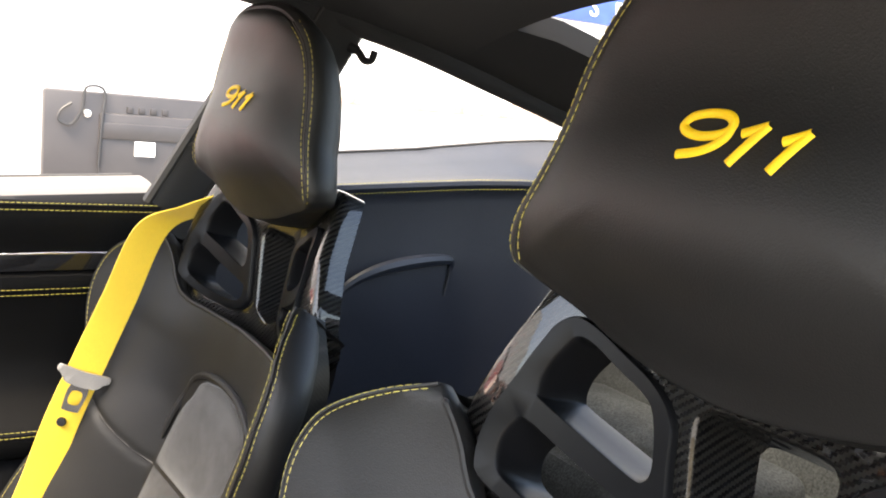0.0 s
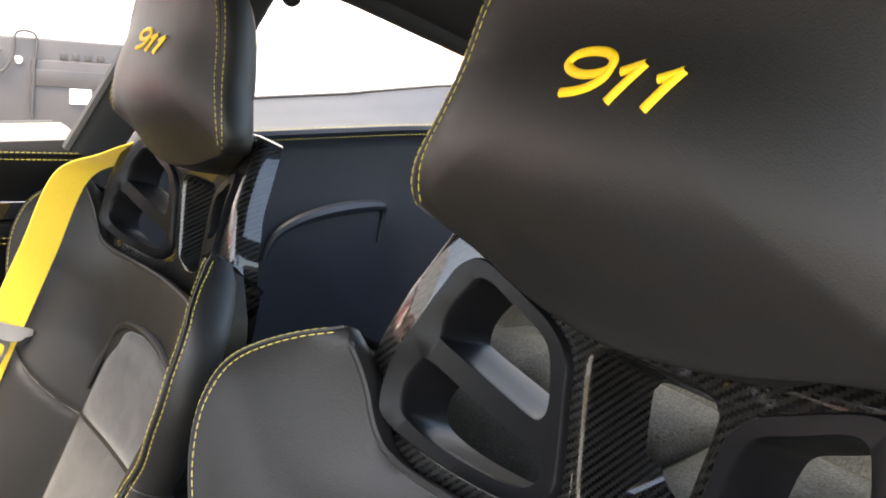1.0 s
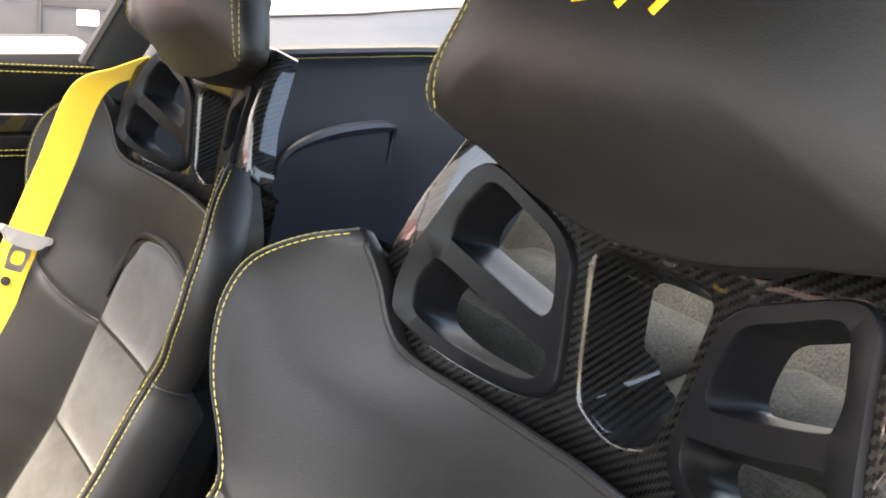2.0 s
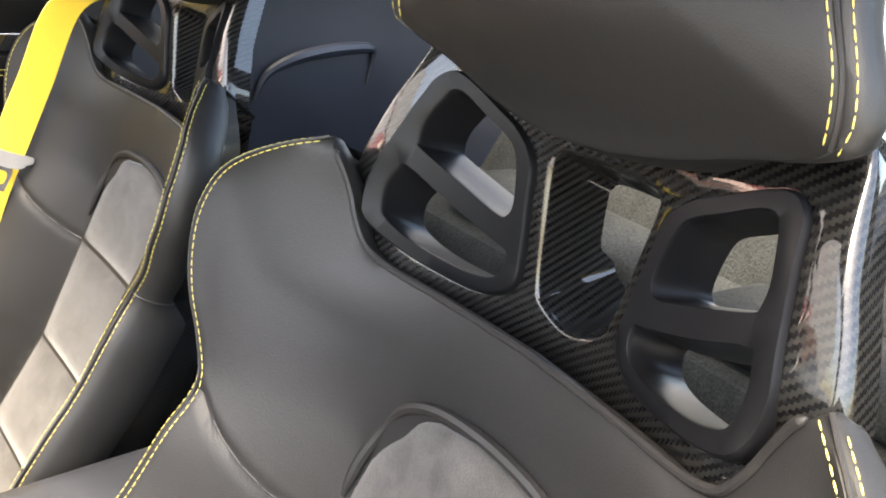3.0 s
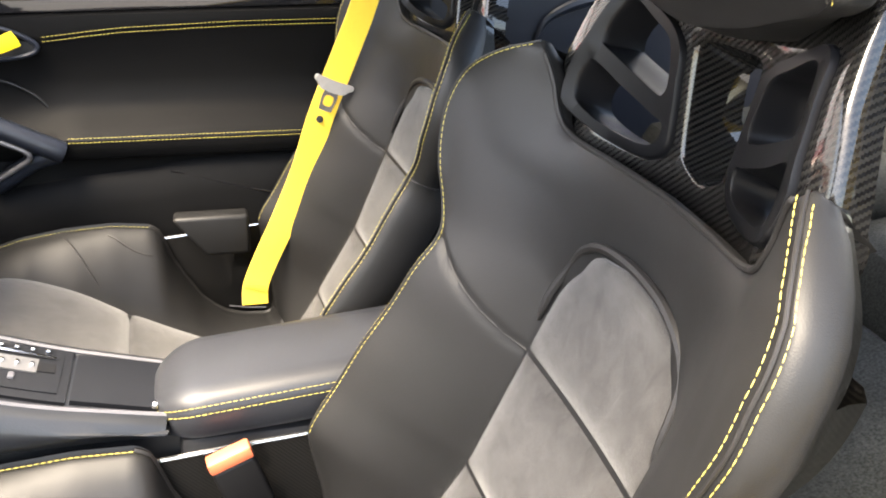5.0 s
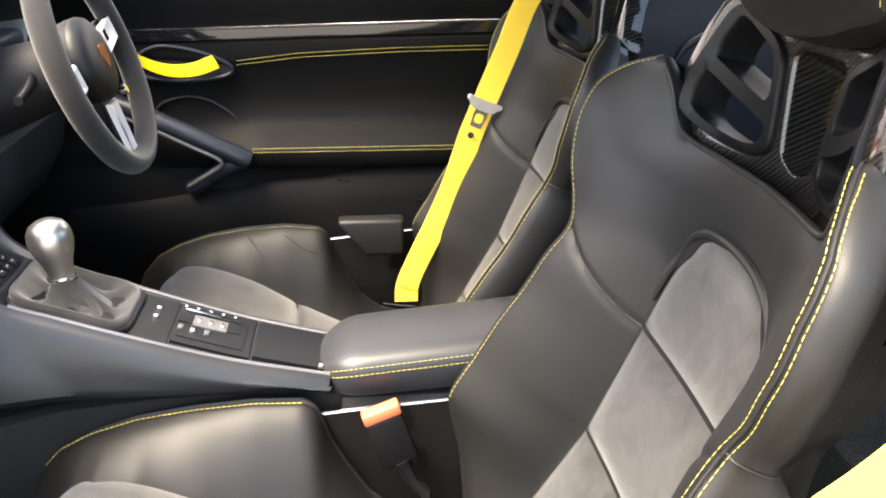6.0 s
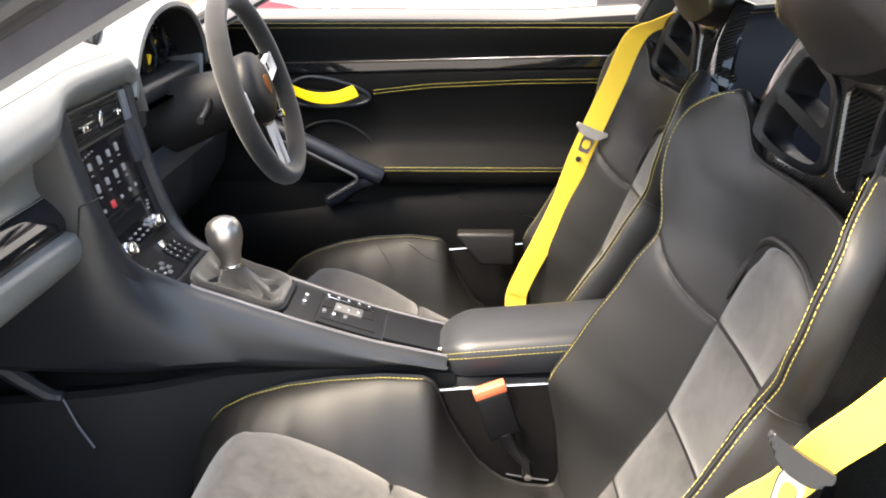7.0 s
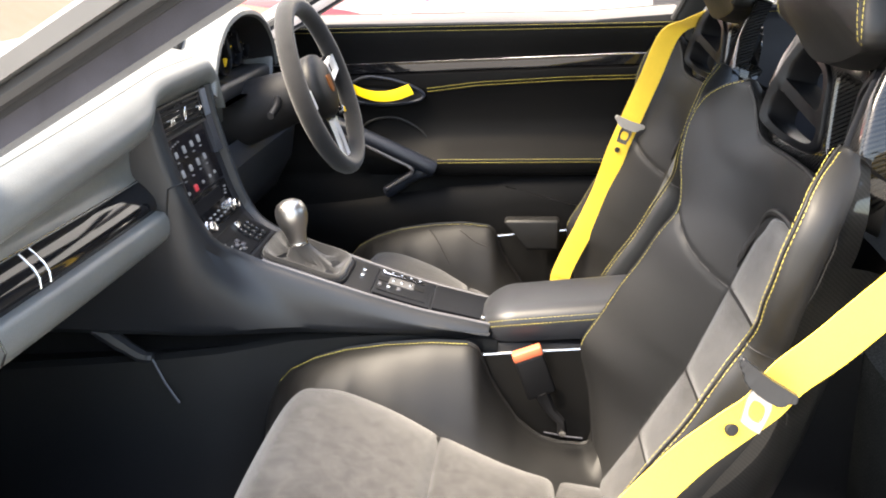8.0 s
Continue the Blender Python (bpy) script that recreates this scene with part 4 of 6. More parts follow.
# ---- driver's door ----
door = empty("door_1")
tagged(door, "closed driver's door with black leather and yellow seams", "car door", kind="structure")
rows = []
for x in np.linspace(-1.10, 0.172, 70):
    tt = table(x, [(-0.75, 0.792), (-0.633, 0.798), (-0.311, 0.808), (0.03, 0.815), (0.18, 0.817)])
    tl = table(x, [(-0.75, 0.768), (-0.634, 0.773), (-0.311, 0.781), (0.07, 0.788), (0.18, 0.789)])
    st = table(x, [(-0.60, 0.746), (-0.447, 0.733), (-0.312, 0.748), (-0.113, 0.757), (0.071, 0.760), (0.18, 0.76)])
    bt = table(x, [(-0.8, 0.920), (-0.05, 0.917), (0.17, 0.929)])
    arm = table(x, [(-0.62, 0.0), (-0.46, 0.55), (-0.40, 1.0), (0.18, 1.0)])
    prof = [(0.89, bt - 0.06), (0.875, bt - 0.018), (0.85, bt - 0.014), (0.80, bt - 0.015), (0.75, bt - 0.020), (0.720, bt - 0.024), (0.705, 0.891), (0.7005, 0.885), (0.7015, 0.8825), (0.7005, 0.879), (0.703, 0.855), (0.709, 0.83), (0.715, tt), (0.716, tl), (0.705, tl - 0.006), (0.703, st + 0.006), (0.7045, st), (0.707, st - 0.006), (0.718, 0.70), (0.724, 0.66), (0.722, 0.62)]
    prof += [(0.721 - 0.016 * arm, 0.598), (0.715 - 0.036 * arm, 0.578), (0.708 - 0.047 * arm, 0.562), (0.706 - 0.046 * arm, 0.545), (0.705 - 0.035 * arm, 0.527), (0.706 - 0.012 * arm, 0.518), (0.70, 0.505), (0.694, 0.47), (0.69, 0.42), (0.695, 0.30), (0.70, 0.15), (0.82, 0.15)]
    rows.append([(x, y, z) for y, z in prof])
# top strip split from the lining; its paler colour carries the wall's light
part("belt_ledge", loft([r[:6] for r in rows], False), LEATHER_LEDGE_LIT, door, "dark leather ledge under the window, paled for wall light")
part("door_lining", loft([r[5:] for r in rows], False), LEATHER_DOOR, door, "black leather door lining")
xs = np.linspace(-1.0, 0.168, 40)
part("window_seal", tube([(x, 0.874, table(x, [(-0.8, 0.920), (-0.05, 0.917), (0.17, 0.929)]) - 0.0165) for x in np.linspace(-1.05, 0.165, 20)], 0.0035, 8), RUBBER, door, "black rubber window seal")
part("trim_strip", loft([[(x, y, z) for y, z in ((0.716, table(x, [(-0.633, 0.800), (0.03, 0.816)])), (0.7085, table(x, [(-0.633, 0.797), (0.03, 0.813)])), (0.7075, table(x, [(-0.633, 0.786), (0.03, 0.801)])), (0.7085, table(x, [(-0.634, 0.775), (0.07, 0.790)])), (0.716, table(x, [(-0.634, 0.771), (0.07, 0.786)])))] for x in xs], False), GLOSS, door, "gloss black trim strip")
part("trim_edge", tube([(x, 0.7075, table(x, [(-0.633, 0.7985), (0.03, 0.8145)])) for x in xs], 0.0016, 6), CHROME, door)
for zz, y0 in ((0.8875, 0.6992), (0.8775, 0.6993)):
    part("belt_stitching", stitches([(x, y0, zz) for x in np.linspace(-1.0, 0.17, 40)], thick=0.0005), THREAD, door, "yellow thread")
for dz in (0.004, -0.004):
    part("panel_stitching", stitches([(x, 0.7022, table(x, [(-0.447, 0.733), (-0.312, 0.748), (-0.113, 0.757), (0.071, 0.760), (0.18, 0.76)]) + dz) for x in np.linspace(-0.44, 0.17, 40)], thick=0.0005), THREAD, door, "yellow thread")
    part("armrest_stitching", stitches([(x, 0.6590, 0.5635 + dz) for x in np.linspace(-0.415, 0.17, 30)], thick=0.0005), THREAD, door, "yellow thread")
# oval recess with the yellow pull strap
oval = [(-0.645 + 0.0, 0.738), (-0.60, 0.766), (-0.55, 0.765), (-0.49, 0.749), (-0.452, 0.728), (-0.455, 0.712), (-0.50, 0.702), (-0.57, 0.700), (-0.63, 0.712)]
bm, loops = sheet([tuple(q) for q in smooth_curve(oval, 5, True)], [], lambda a, b: (a, 0.7065, b))
part("strap_recess", bm, PLASTIC_HARD, door, "black oval recess")
part("recess_rim", tube([(a, 0.702, b) for a, b in smooth_curve(oval, 5, True)] + [(-0.645, 0.702, 0.738)], 0.0045, 8), LEATHER_SIDE, door)
strap = smooth_curve([(-0.64, 0.700, 0.752), (-0.615, 0.688, 0.739), (-0.58, 0.680, 0.727), (-0.545, 0.678, 0.723), (-0.51, 0.682, 0.727), (-0.477, 0.694, 0.738)], 6)
bm = bmesh.new()
loops = []
for i, p in enumerate(strap):
    tilt = 0.010 * i / len(strap)
    loops.append([(p[0] - 0.005 - tilt * 0.4, p[1], p[2] + 0.0125), (p[0], p[1] - 0.002, p[2]), (p[0] + tilt * 0.4, p[1], p[2] - 0.0125), (p[0] + tilt * 0.4, p[1] + 0.003, p[2] - 0.0125), (p[0] - 0.005 - tilt * 0.4, p[1] + 0.003, p[2] + 0.0125)])
loft(loops, True, True, bm)
part("pull_strap", bm, material("yellow pull webbing", (0.86, 0.60, 0.008), 0.6, grain=0.3, scale=1500, bump=0.3), door, "yellow webbing door pull strap")
# grab bar and its lower leg with a bright edge
bar = smooth_curve([(-0.76, 0.690, 0.69), (-0.66, 0.668, 0.655), (-0.593, 0.658, 0.626), (-0.514, 0.652, 0.590), (-0.445, 0.652, 0.556), (-0.425, 0.656, 0.545)], 5)
part("grab_bar", tube(bar, 0.0195, 12), LEATHER_SIDE, door, "black leather grab bar")
part("grab_bar_stitching", stitches([(p[0] + 0.003, p[1] - 0.009, p[2] + 0.0135) for p in bar[4:]], thick=0.0005), THREAD, door, "yellow thread")
leg = smooth_curve([(-0.432, 0.664, 0.540), (-0.470, 0.664, 0.530), (-0.500, 0.668, 0.512), (-0.530, 0.676, 0.490), (-0.548, 0.684, 0.478)], 5)
part("grab_bar_leg", tube(leg, 0.0165, 10), LEATHER_SIDE, door)
part("bar_inlay", tube(smooth_curve([(-0.66, 0.654, 0.637), (-0.595, 0.645, 0.610), (-0.52, 0.640, 0.573), (-0.485, 0.640, 0.555), (-0.477, 0.642, 0.541), (-0.500, 0.650, 0.522), (-0.548, 0.666, 0.490)], 5), 0.0048, 8), TONGUE_DARK, door, "grey metal inlay")
# loudspeaker bulge and map pocket
dome = smooth_curve([(-0.62, 0.60), (-0.60, 0.648), (-0.53, 0.663), (-0.463, 0.630), (-0.43, 0.575)], 6)
part("speaker_rim", tube([(a, 0.719, b) for a, b in dome], 0.0035, 8), LEATHER, door)
pocket = smooth_curve([(-0.80, 0.44), (-0.622, 0.456), (-0.425, 0.484), (-0.28, 0.497), (-0.246, 0.504), (-0.15, 0.512), (0.16, 0.518)], 5)
part("map_pocket", loft([[(a, 0.694, b), (a, 0.688, b - 0.006), (a, 0.678, b - 0.022), (a, 0.670, b - 0.06), (a, 0.674, 0.36), (a, 0.69, 0.20)] for a, b in pocket], False), LEATHER_DOOR, door, "black plastic map pocket")
part("pocket_seam", tube([(-0.246, 0.682, 0.492), (-0.15, 0.674, 0.466), (-0.05, 0.669, 0.440), (0.05, 0.671, 0.40)], 0.002, 6), GLOSS, door)


# ---- centre console ----
RAIL = smooth_curve([(-0.247, 0.440), (-0.31, 0.455), (-0.37, 0.470), (-0.44, 0.492), (-0.51, 0.516), (-0.60, 0.548), (-0.647, 0.566), (-0.69, 0.590), (-0.712, 0.613), (-0.729, 0.65), (-0.744, 0.70), (-0.757, 0.75), (-0.768, 0.80), (-0.775, 0.85)], 4)


def rail_point(i):
    p = Vector((RAIL[i][0], 0, RAIL[i][1]))
    a, b = RAIL[max(i - 1, 0)], RAIL[min(i + 1, len(RAIL) - 1)]
    d = Vector((b[0] - a[0], 0, b[1] - a[1])).normalized()
    return p, Vector((d.z, 0, -d.x)) if d.x > 0 else Vector((d.z, 0, -d.x)), d


def deck(f, y, out=0.0):
    """A place on the console's top face: f runs from its rear end (0) to the top of the stack (1)."""
    i = f * (len(RAIL) - 1)
    k = min(int(i), len(RAIL) - 2)
    p0, n0, _ = rail_point(k)
    p1, n1, _ = rail_point(k + 1)
    p, n = p0.lerp(p1, i - k), n0.lerp(n1, i - k).normalized()
    if n.z < 0:
        n = -n
    p = p + n * (out - table(f, [(0, 0.003), (0.5, 0.004), (0.62, 0.012), (1, 0.016)]))
    p.y = y * wide(f) if y < 0 else y
    return p


def wide(f):
    """The stack reaches further to the passenger's side than to the driver's."""
    k = max(0.0, min(1.0, (f - 0.45) / 0.35))
    return 1 + 0.42 * k * k * (3 - 2 * k)


console = empty("centre_console")
tagged(console, "black leather centre console with buttons and infotainment screen", "console")
loops = []
for i in range(len(RAIL)):
    p, n, d = rail_point(i)
    if n.z < 0:
        n = -n
    f = i / (len(RAIL) - 1)
    foot_x = -0.245 - 0.66 * f - 0.32 * max(0.0, (f - 0.72) / 0.28) ** 2
    foot_z = 0.432 + 0.04 * f
    deep = table(f, [(0, 0.003), (0.5, 0.004), (0.62, 0.012), (1, 0.016)])
    g = table(f, [(0, -0.020), (0.25, -0.008), (0.5, 0.0), (0.62, 0.014), (1, 0.020)])
    half = [(0.0, -deep), (0.05, -deep), (0.074 + g, -deep), (0.077 + g, -0.001), (0.081 + g, 0.002), (0.090 + g, 0.001), (0.097 + g, -0.005), (0.101 + g, -0.014)]
    line = [p + n * b + Vector((0, a, 0)) for a, b in half]
    foot = Vector((foot_x, table(f, [(0, 0.078), (0.25, 0.092), (0.45, 0.105), (1, 0.12)]), foot_z))
    line += [line[-1].lerp(foot, q) + Vector((0, 0.004 * math.sin(q * math.pi), 0)) for q in (0.3, 0.65, 0.93)]
    line += [foot, Vector((foot_x, foot.y - 0.008, foot_z - 0.012)), Vector((foot_x, foot.y - 0.022, foot_z - 0.02))]
    loops.append([Vector((q.x, -q.y * wide(f), q.z)) for q in line[::-1]] + line[1:])
part("console_body", loft(loops, False, True), LEATHER_CONSOLE, console, "dark grey leather console sides")
for side in (-1, 1):
    row = loops[round(0.812 * (len(RAIL) - 1))]
    row = row[:len(row) // 2 - 2] if side < 0 else row[len(row) // 2 + 3:]
    part("stack_seam", tube([q + Vector((0.0006, side * 0.0006, 0)) for q in row if q.z > 0.62], 0.0016, 6), PIPING, console)
for side in (-1, 1):
    part("side_rail", tube([rail_point(i)[0] + Vector((0, side * (0.080 + table(i / (len(RAIL) - 1), [(0, -0.020), (0.25, -0.008), (0.5, 0.0)])), 0.001)) for i in range(0, 25)], 0.0034, 6), TONGUE_DARK, console)
# button plates on the deck
def plate(f0, f1, y0, y1, lift, thick, mat, name, parent, label="", bevel=0.0):
    rows = []
    for f in np.linspace(f0, f1, 7):
        rows.append([deck(f, y, o) for y, o in ((y0, lift - thick), (y0, lift), (y0 * 0.5 + y1 * 0.5, lift), (y1, lift), (y1, lift - thick))])
    return part(name, loft(rows, False, True), mat, parent, label)


def nub(f, y, size, lift, mat, name, parent, long=1.0, label=""):
    c = deck(f, y, lift)
    d = (deck(min(1, f + 0.01), y, lift) - deck(max(0, f - 0.01), y, lift)).normalized()
    w = Vector((0, 1, 0))
    n = d.cross(w).normalized()
    if n.z < 0:
        n = -n
    bm = block((-size * long / 2, -size / 2, -0.004), (size * long / 2, size / 2, 0.002), min(0.0015, size * 0.25), 2)
    m = Matrix((( d.x, w.x, n.x, c.x), (d.y, w.y, n.y, c.y), (d.z, w.z, n.z, c.z), (0, 0, 0, 1)))
    bmesh.ops.transform(bm, matrix=m, verts=bm.verts)
    return part(name, bm, mat, parent, label)


plate(0.015, 0.132, -0.049, 0.056, 0.006, 0.008, PLASTIC, "rear_tray_lid", console, "satin black tray lid")
nub(0.022, -0.044, 0.012, 0.008, CHROME_BRIGHT, "tray_release", console, 0.6, "bright metal release")
plate(0.138, 0.252, -0.052, 0.064, 0.004, 0.008, PLASTIC, "switch_panel", console, "satin black switch panel")
plate(0.150, 0.246, -0.036, 0.050, 0.0052, 0.004, PLASTIC, "selector_bed", console, "black satin selector bed")
selector = plate(0.180, 0.229, 0.001, 0.032, 0.0070, 0.005, SELECTOR, "selector_plate", console, "silver selector plate")
plate(0.158, 0.180, 0.006, 0.026, 0.0062, 0.003, BUCKLE_BLACK, "selector_slot", console)
plate(0.228, 0.250, 0.006, 0.026, 0.0062, 0.003, BUCKLE_BLACK, "selector_slot", console)
part("selector_rail", tube([deck(0.245, 0.042, 0.0075), deck(0.16, 0.038, 0.0075)], 0.0022, 6), CHROME_BRIGHT, console, "bright metal rail")
for f in np.linspace(0.187, 0.221, 3):
    nub(f, 0.017, 0.010, 0.0074, CHROME_BRIGHT, "selector_mark", selector, 0.5)
for k, f in enumerate(np.linspace(0.172, 0.246, 5)):
    nub(f, 0.054, 0.008, 0.0065, CHROME_BRIGHT, "toggle_switch", console, 0.7, "bright metal toggle")
for k, f in enumerate((0.206, 0.226, 0.244)):
    nub(f, -0.012, 0.013, 0.0062, CHROME if k == 1 else TONGUE_DARK, "toggle_switch", console, 0.55)
for y in (0.004, 0.030):
    nub(0.283, y, 0.009, 0.0055, CHROME_BRIGHT, "toggle_switch", console, 0.8)
# stack: air vents, screen, knobs and keys
plate(0.296, 0.490, -0.080, 0.071, 0.0015, 0.006, PLASTIC, "boot_surround", console, "satin black plate round the gear boot")
plate(0.256, 0.306, -0.064, 0.066, 0.0035, 0.006, PLASTIC, "switch_strip", console, "satin black switch strip")
plate(0.918, 0.985, -0.094, 0.060, 0.004, 0.02, PLASTIC_HARD, "vent_housing", console, "black air vent housing")
for f in np.linspace(0.926, 0.974, 5):
    for y0, y1 in ((-0.091, -0.027), (-0.015, 0.057)):
        plate(f, f + 0.004, y0, y1, 0.009, 0.010, GLOSS, "vent_slat", console)
for y in (-0.065, 0.042):
    nub(0.947, y, 0.009, 0.011, CHROME, "vent_slider", console, 1.0, "small metal vent slider")
    nub(0.947, y + 0.008, 0.006, 0.011, CHROME_BRIGHT, "vent_slider", console, 0.8)
part("vent_emblem", tube([deck(0.951, -0.021, 0.012) + Vector((0.001 * math.sin(a), 0.0045 * math.cos(a), 0.011 * math.sin(a))) for a in np.linspace(0, 2 * math.pi, 20)], 0.0014, 6), CHROME, console)
part("vent_frame", tube([deck(f, y, 0.007) for f, y in ((0.913, -0.097), (0.990, -0.097), (0.990, 0.062), (0.913, 0.062), (0.913, -0.097))], 0.002, 6), PLASTIC, console, "satin black vent frame")
plate(0.922, 0.992, 0.065, 0.088, 0.0115, 0.012, SATIN_EDGE, "stack_edge", console, "satin silver edge beside the vents")
plate(0.818, 0.920, 0.062, 0.090, 0.0100, 0.012, LEATHER_CHEEK, "stack_cheek", console, "blue-grey leather cheek beside the screen")
screen = plate(0.752, 0.910, -0.093, 0.058, 0.004, 0.01, SCREEN, "touch_screen", console, "dark touch screen with app icons")
for r, f in enumerate((0.868, 0.818)):
    for c in range(4):
        y = -0.072 + 0.0265 * c
        nub(f + 0.003 * c, y, 0.0095, 0.0045, ICON, "screen_icon", screen, 1.15 + 0.25 * ((r + c) % 2))
        nub(f + 0.003 * c - 0.020, y - 0.001, 0.008, 0.0045, ICON, "icon_caption", screen, 0.28)
for c in range(5):
    nub(0.768 + 0.002 * c, -0.078 + 0.0255 * c, 0.013 if c == 1 else 0.007, 0.0045, ICON_RED if c == 1 else ICON, "screen_icon", screen, 0.9)
for c in range(4):
    nub(0.890 + 0.002 * c, -0.082 + 0.009 * c, 0.005, 0.0045, ICON, "icon_caption", screen, 0.5)
plate(0.652, 0.747, -0.094, 0.058, 0.003, 0.008, GLOSS, "audio_panel", console, "gloss black audio panel")
plate(0.706, 0.738, -0.086, 0.020, 0.0045, 0.004, PLASTIC, "disc_slot", console, "satin black disc slot cover")
for y, f in ((-0.077, 0.664), (0.034, 0.672)):
    c = deck(f, y, 0.003)
    n = (deck(f, y, 0.02) - deck(f, y, 0.0)).normalized()
    knob = turned([(0.0, 0.0), (0.0125, 0.0), (0.0125, 0.004), (0.0105, 0.006), (0.0100, 0.013), (0.0088, 0.0150), (0.0070, 0.0142), (0.0, 0.0140)], 24, Matrix.Translation(c) @ n.to_track_quat("Z", "Y").to_matrix().to_4x4())
    part("rotary_knob", knob, CHROME, console, "silver rotary knob")
for r, f in enumerate((0.664, 0.682)):
    for c in range(5):
        nub(f + 0.001 * c, -0.054 + 0.0165 * c, 0.006, 0.0042, ICON, "key_mark", console, 0.6)
for c in range(3):
    nub(0.712 + 0.008 * c, 0.034 + 0.004 * c, 0.006, 0.0042, ICON, "key_mark", console, 0.6)
    nub(0.690 + 0.008 * c, -0.088, 0.005, 0.0042, ICON, "key_mark", console, 0.6)
plate(0.500, 0.647, -0.080, 0.062, 0.004, 0.006, PLASTIC, "climate_panel", console, "satin black climate panel")
plate(0.580, 0.624, -0.083, -0.022, 0.0055, 0.003, BUCKLE_BLACK, "climate_display", console)
nub(0.606, 0.004, 0.024, 0.0075, CHROME, "climate_lever", console, 0.55, "brushed metal climate lever")
for r, f in enumerate((0.512, 0.534, 0.556, 0.578)):
    for c in range(3):
        nub(f, -0.004 + 0.020 * c, 0.014, 0.0060, PLASTIC, "toggle_switch", console, 0.75)
        nub(f + 0.002, -0.004 + 0.020 * c, 0.006, 0.0068, CHROME_BRIGHT if (r + c) % 2 else ICON, "key_mark", console, 0.5)
for c in range(4):
    nub(0.606 - 0.026 * c, -0.090 + 0.006 * c, 0.007, 0.0060, ICON, "key_mark", console, 0.5)
    nub(0.520 + 0.012 * c, -0.062 + 0.013 * (c % 2), 0.011, 0.0060, TONGUE_DARK, "toggle_switch", console, 0.7)

# gear lever with its suede boot
lever = empty("gear_lever")
tagged(lever, "metal gear knob on a dark suede boot", "gear lever")
BOOT_X = -0.582
base = [(-0.064, -0.066), (0.0, -0.066), (0.062, -0.062), (0.070, 0.0), (0.062, 0.062), (0.0, 0.066), (-0.064, 0.066), (-0.072, 0.0)]
ring = smooth_curve(base, 6, True)


def deck_height(x):
    return float(np.interp(x, [q[0] for q in RAIL[::-1]], [q[1] for q in RAIL[::-1]])) - 0.004


# a raised suede rim, a sagging middle and the skirt that climbs to the collar
loops = []
for k, h in ((1.0, 0.0), (1.01, 0.006), (1.0, 0.012), (0.965, 0.016), (0.92, 0.0165), (0.87, 0.014), (0.80, 0.009), (0.70, 0.004), (0.61, 0.001), (0.545, 0.002)):
    line = []
    for j, (a, b) in enumerate(ring):
        sag = (1 - k) * (0.010 * math.sin(j * 0.785 + 0.6) + 0.006 * math.sin(j * 1.57 + 1.0)) * min(1.0, (1 - k) * 6)
        x = BOOT_X + a * k
        line.append((x, b * k, deck_height(x) + h + sag))
    loops.append(line)
for q in (0.12, 0.28, 0.46, 0.64, 0.82, 1.0):
    line = []
    for j, (a, b) in enumerate(ring):
        far = math.hypot(a, b)
        fold = 1 + 0.10 * math.sin(j * 0.785 + 2.0 * q) * (1 - q) + 0.05 * math.sin(j * 1.96 + 3.0 * q) * (1 - q)
        k = (0.52 - 0.06 * q) * (1 - q) * fold
        x = BOOT_X - 0.018 * q + a * k + a / far * 0.0175 * q
        line.append((x, b * k * 0.8 + b / far * 0.0175 * q, deck_height(BOOT_X + a * 0.5) * (1 - q) + 0.571 * q + 0.004 * (1 - q)))
    loops.append(line)
part("gear_boot", loft(loops, True), SUEDE_BOOT, lever, "grey suede boot with folds")
part("boot_frame", tube([(BOOT_X + a * 1.035, b * 1.035, deck_height(BOOT_X + a) + 0.004) for a, b in ring + ring[:1]], 0.004, 8), PLASTIC, lever)
lean = Matrix.Translation((-0.6005, 0.0, 0.571)) @ Matrix.Rotation(radians(-9), 4, "Y")
part("knob_collar", turned([(0.0, -0.003), (0.0165, -0.003), (0.0180, 0.0), (0.0172, 0.004), (0.0, 0.004)], 24, lean), CHROME_BRIGHT, lever, "polished collar")
part("gear_knob", turned([(0.0, 0.003), (0.0162, 0.003), (0.0172, 0.012), (0.0205, 0.025), (0.0258, 0.038), (0.0290, 0.050), (0.0294, 0.060), (0.0278, 0.069), (0.0225, 0.078), (0.0130, 0.0835), (0.0, 0.085)], 32, lean), KNOB, lever, "brushed metal knob")

# armrest lid between the seats
arm = empty("armrest")
tagged(arm, "black leather armrest lid with yellow seams between the seats", "armrest")
loops = []
for x in [-0.262 + 0.422 * (i / 46) ** 1.8 for i in range(47)]:
    f = (x + 0.262) / 0.422
    front = math.sin(math.acos(1 - min(1.0, max(0.0, (x + 0.2635) / 0.062))))
    w = 0.026 + 0.056 * front
    zt = 0.460 + 0.040 * f + 0.010 * front
    zb = 0.408 + 0.03 * f + 0.012 * (1 - front)
    h = zt - zb
    half = [(0.0, zt), (w * 0.6, zt - 0.001), (w * 0.82, zt - 0.005), (w * 0.93, zt - 0.011), (w * 0.985, zt - 0.020), (w, zt - 0.026), (w * 1.0, zt - 0.034), (w * 0.985, zb + 0.012), (w * 0.93, zb + 0.003), (w * 0.8, zb), (0.0, zb)]
    half = [(a, zb + (b - zb) * (0.55 + 0.45 * front)) for a, b in half]
    loops.append([(x, -a, b) for a, b in half] + [(x, a, b) for a, b in half[-2:0:-1]])
part("armrest_lid", loft(loops, True, True), LEATHER_GREY, arm, "padded black leather lid")
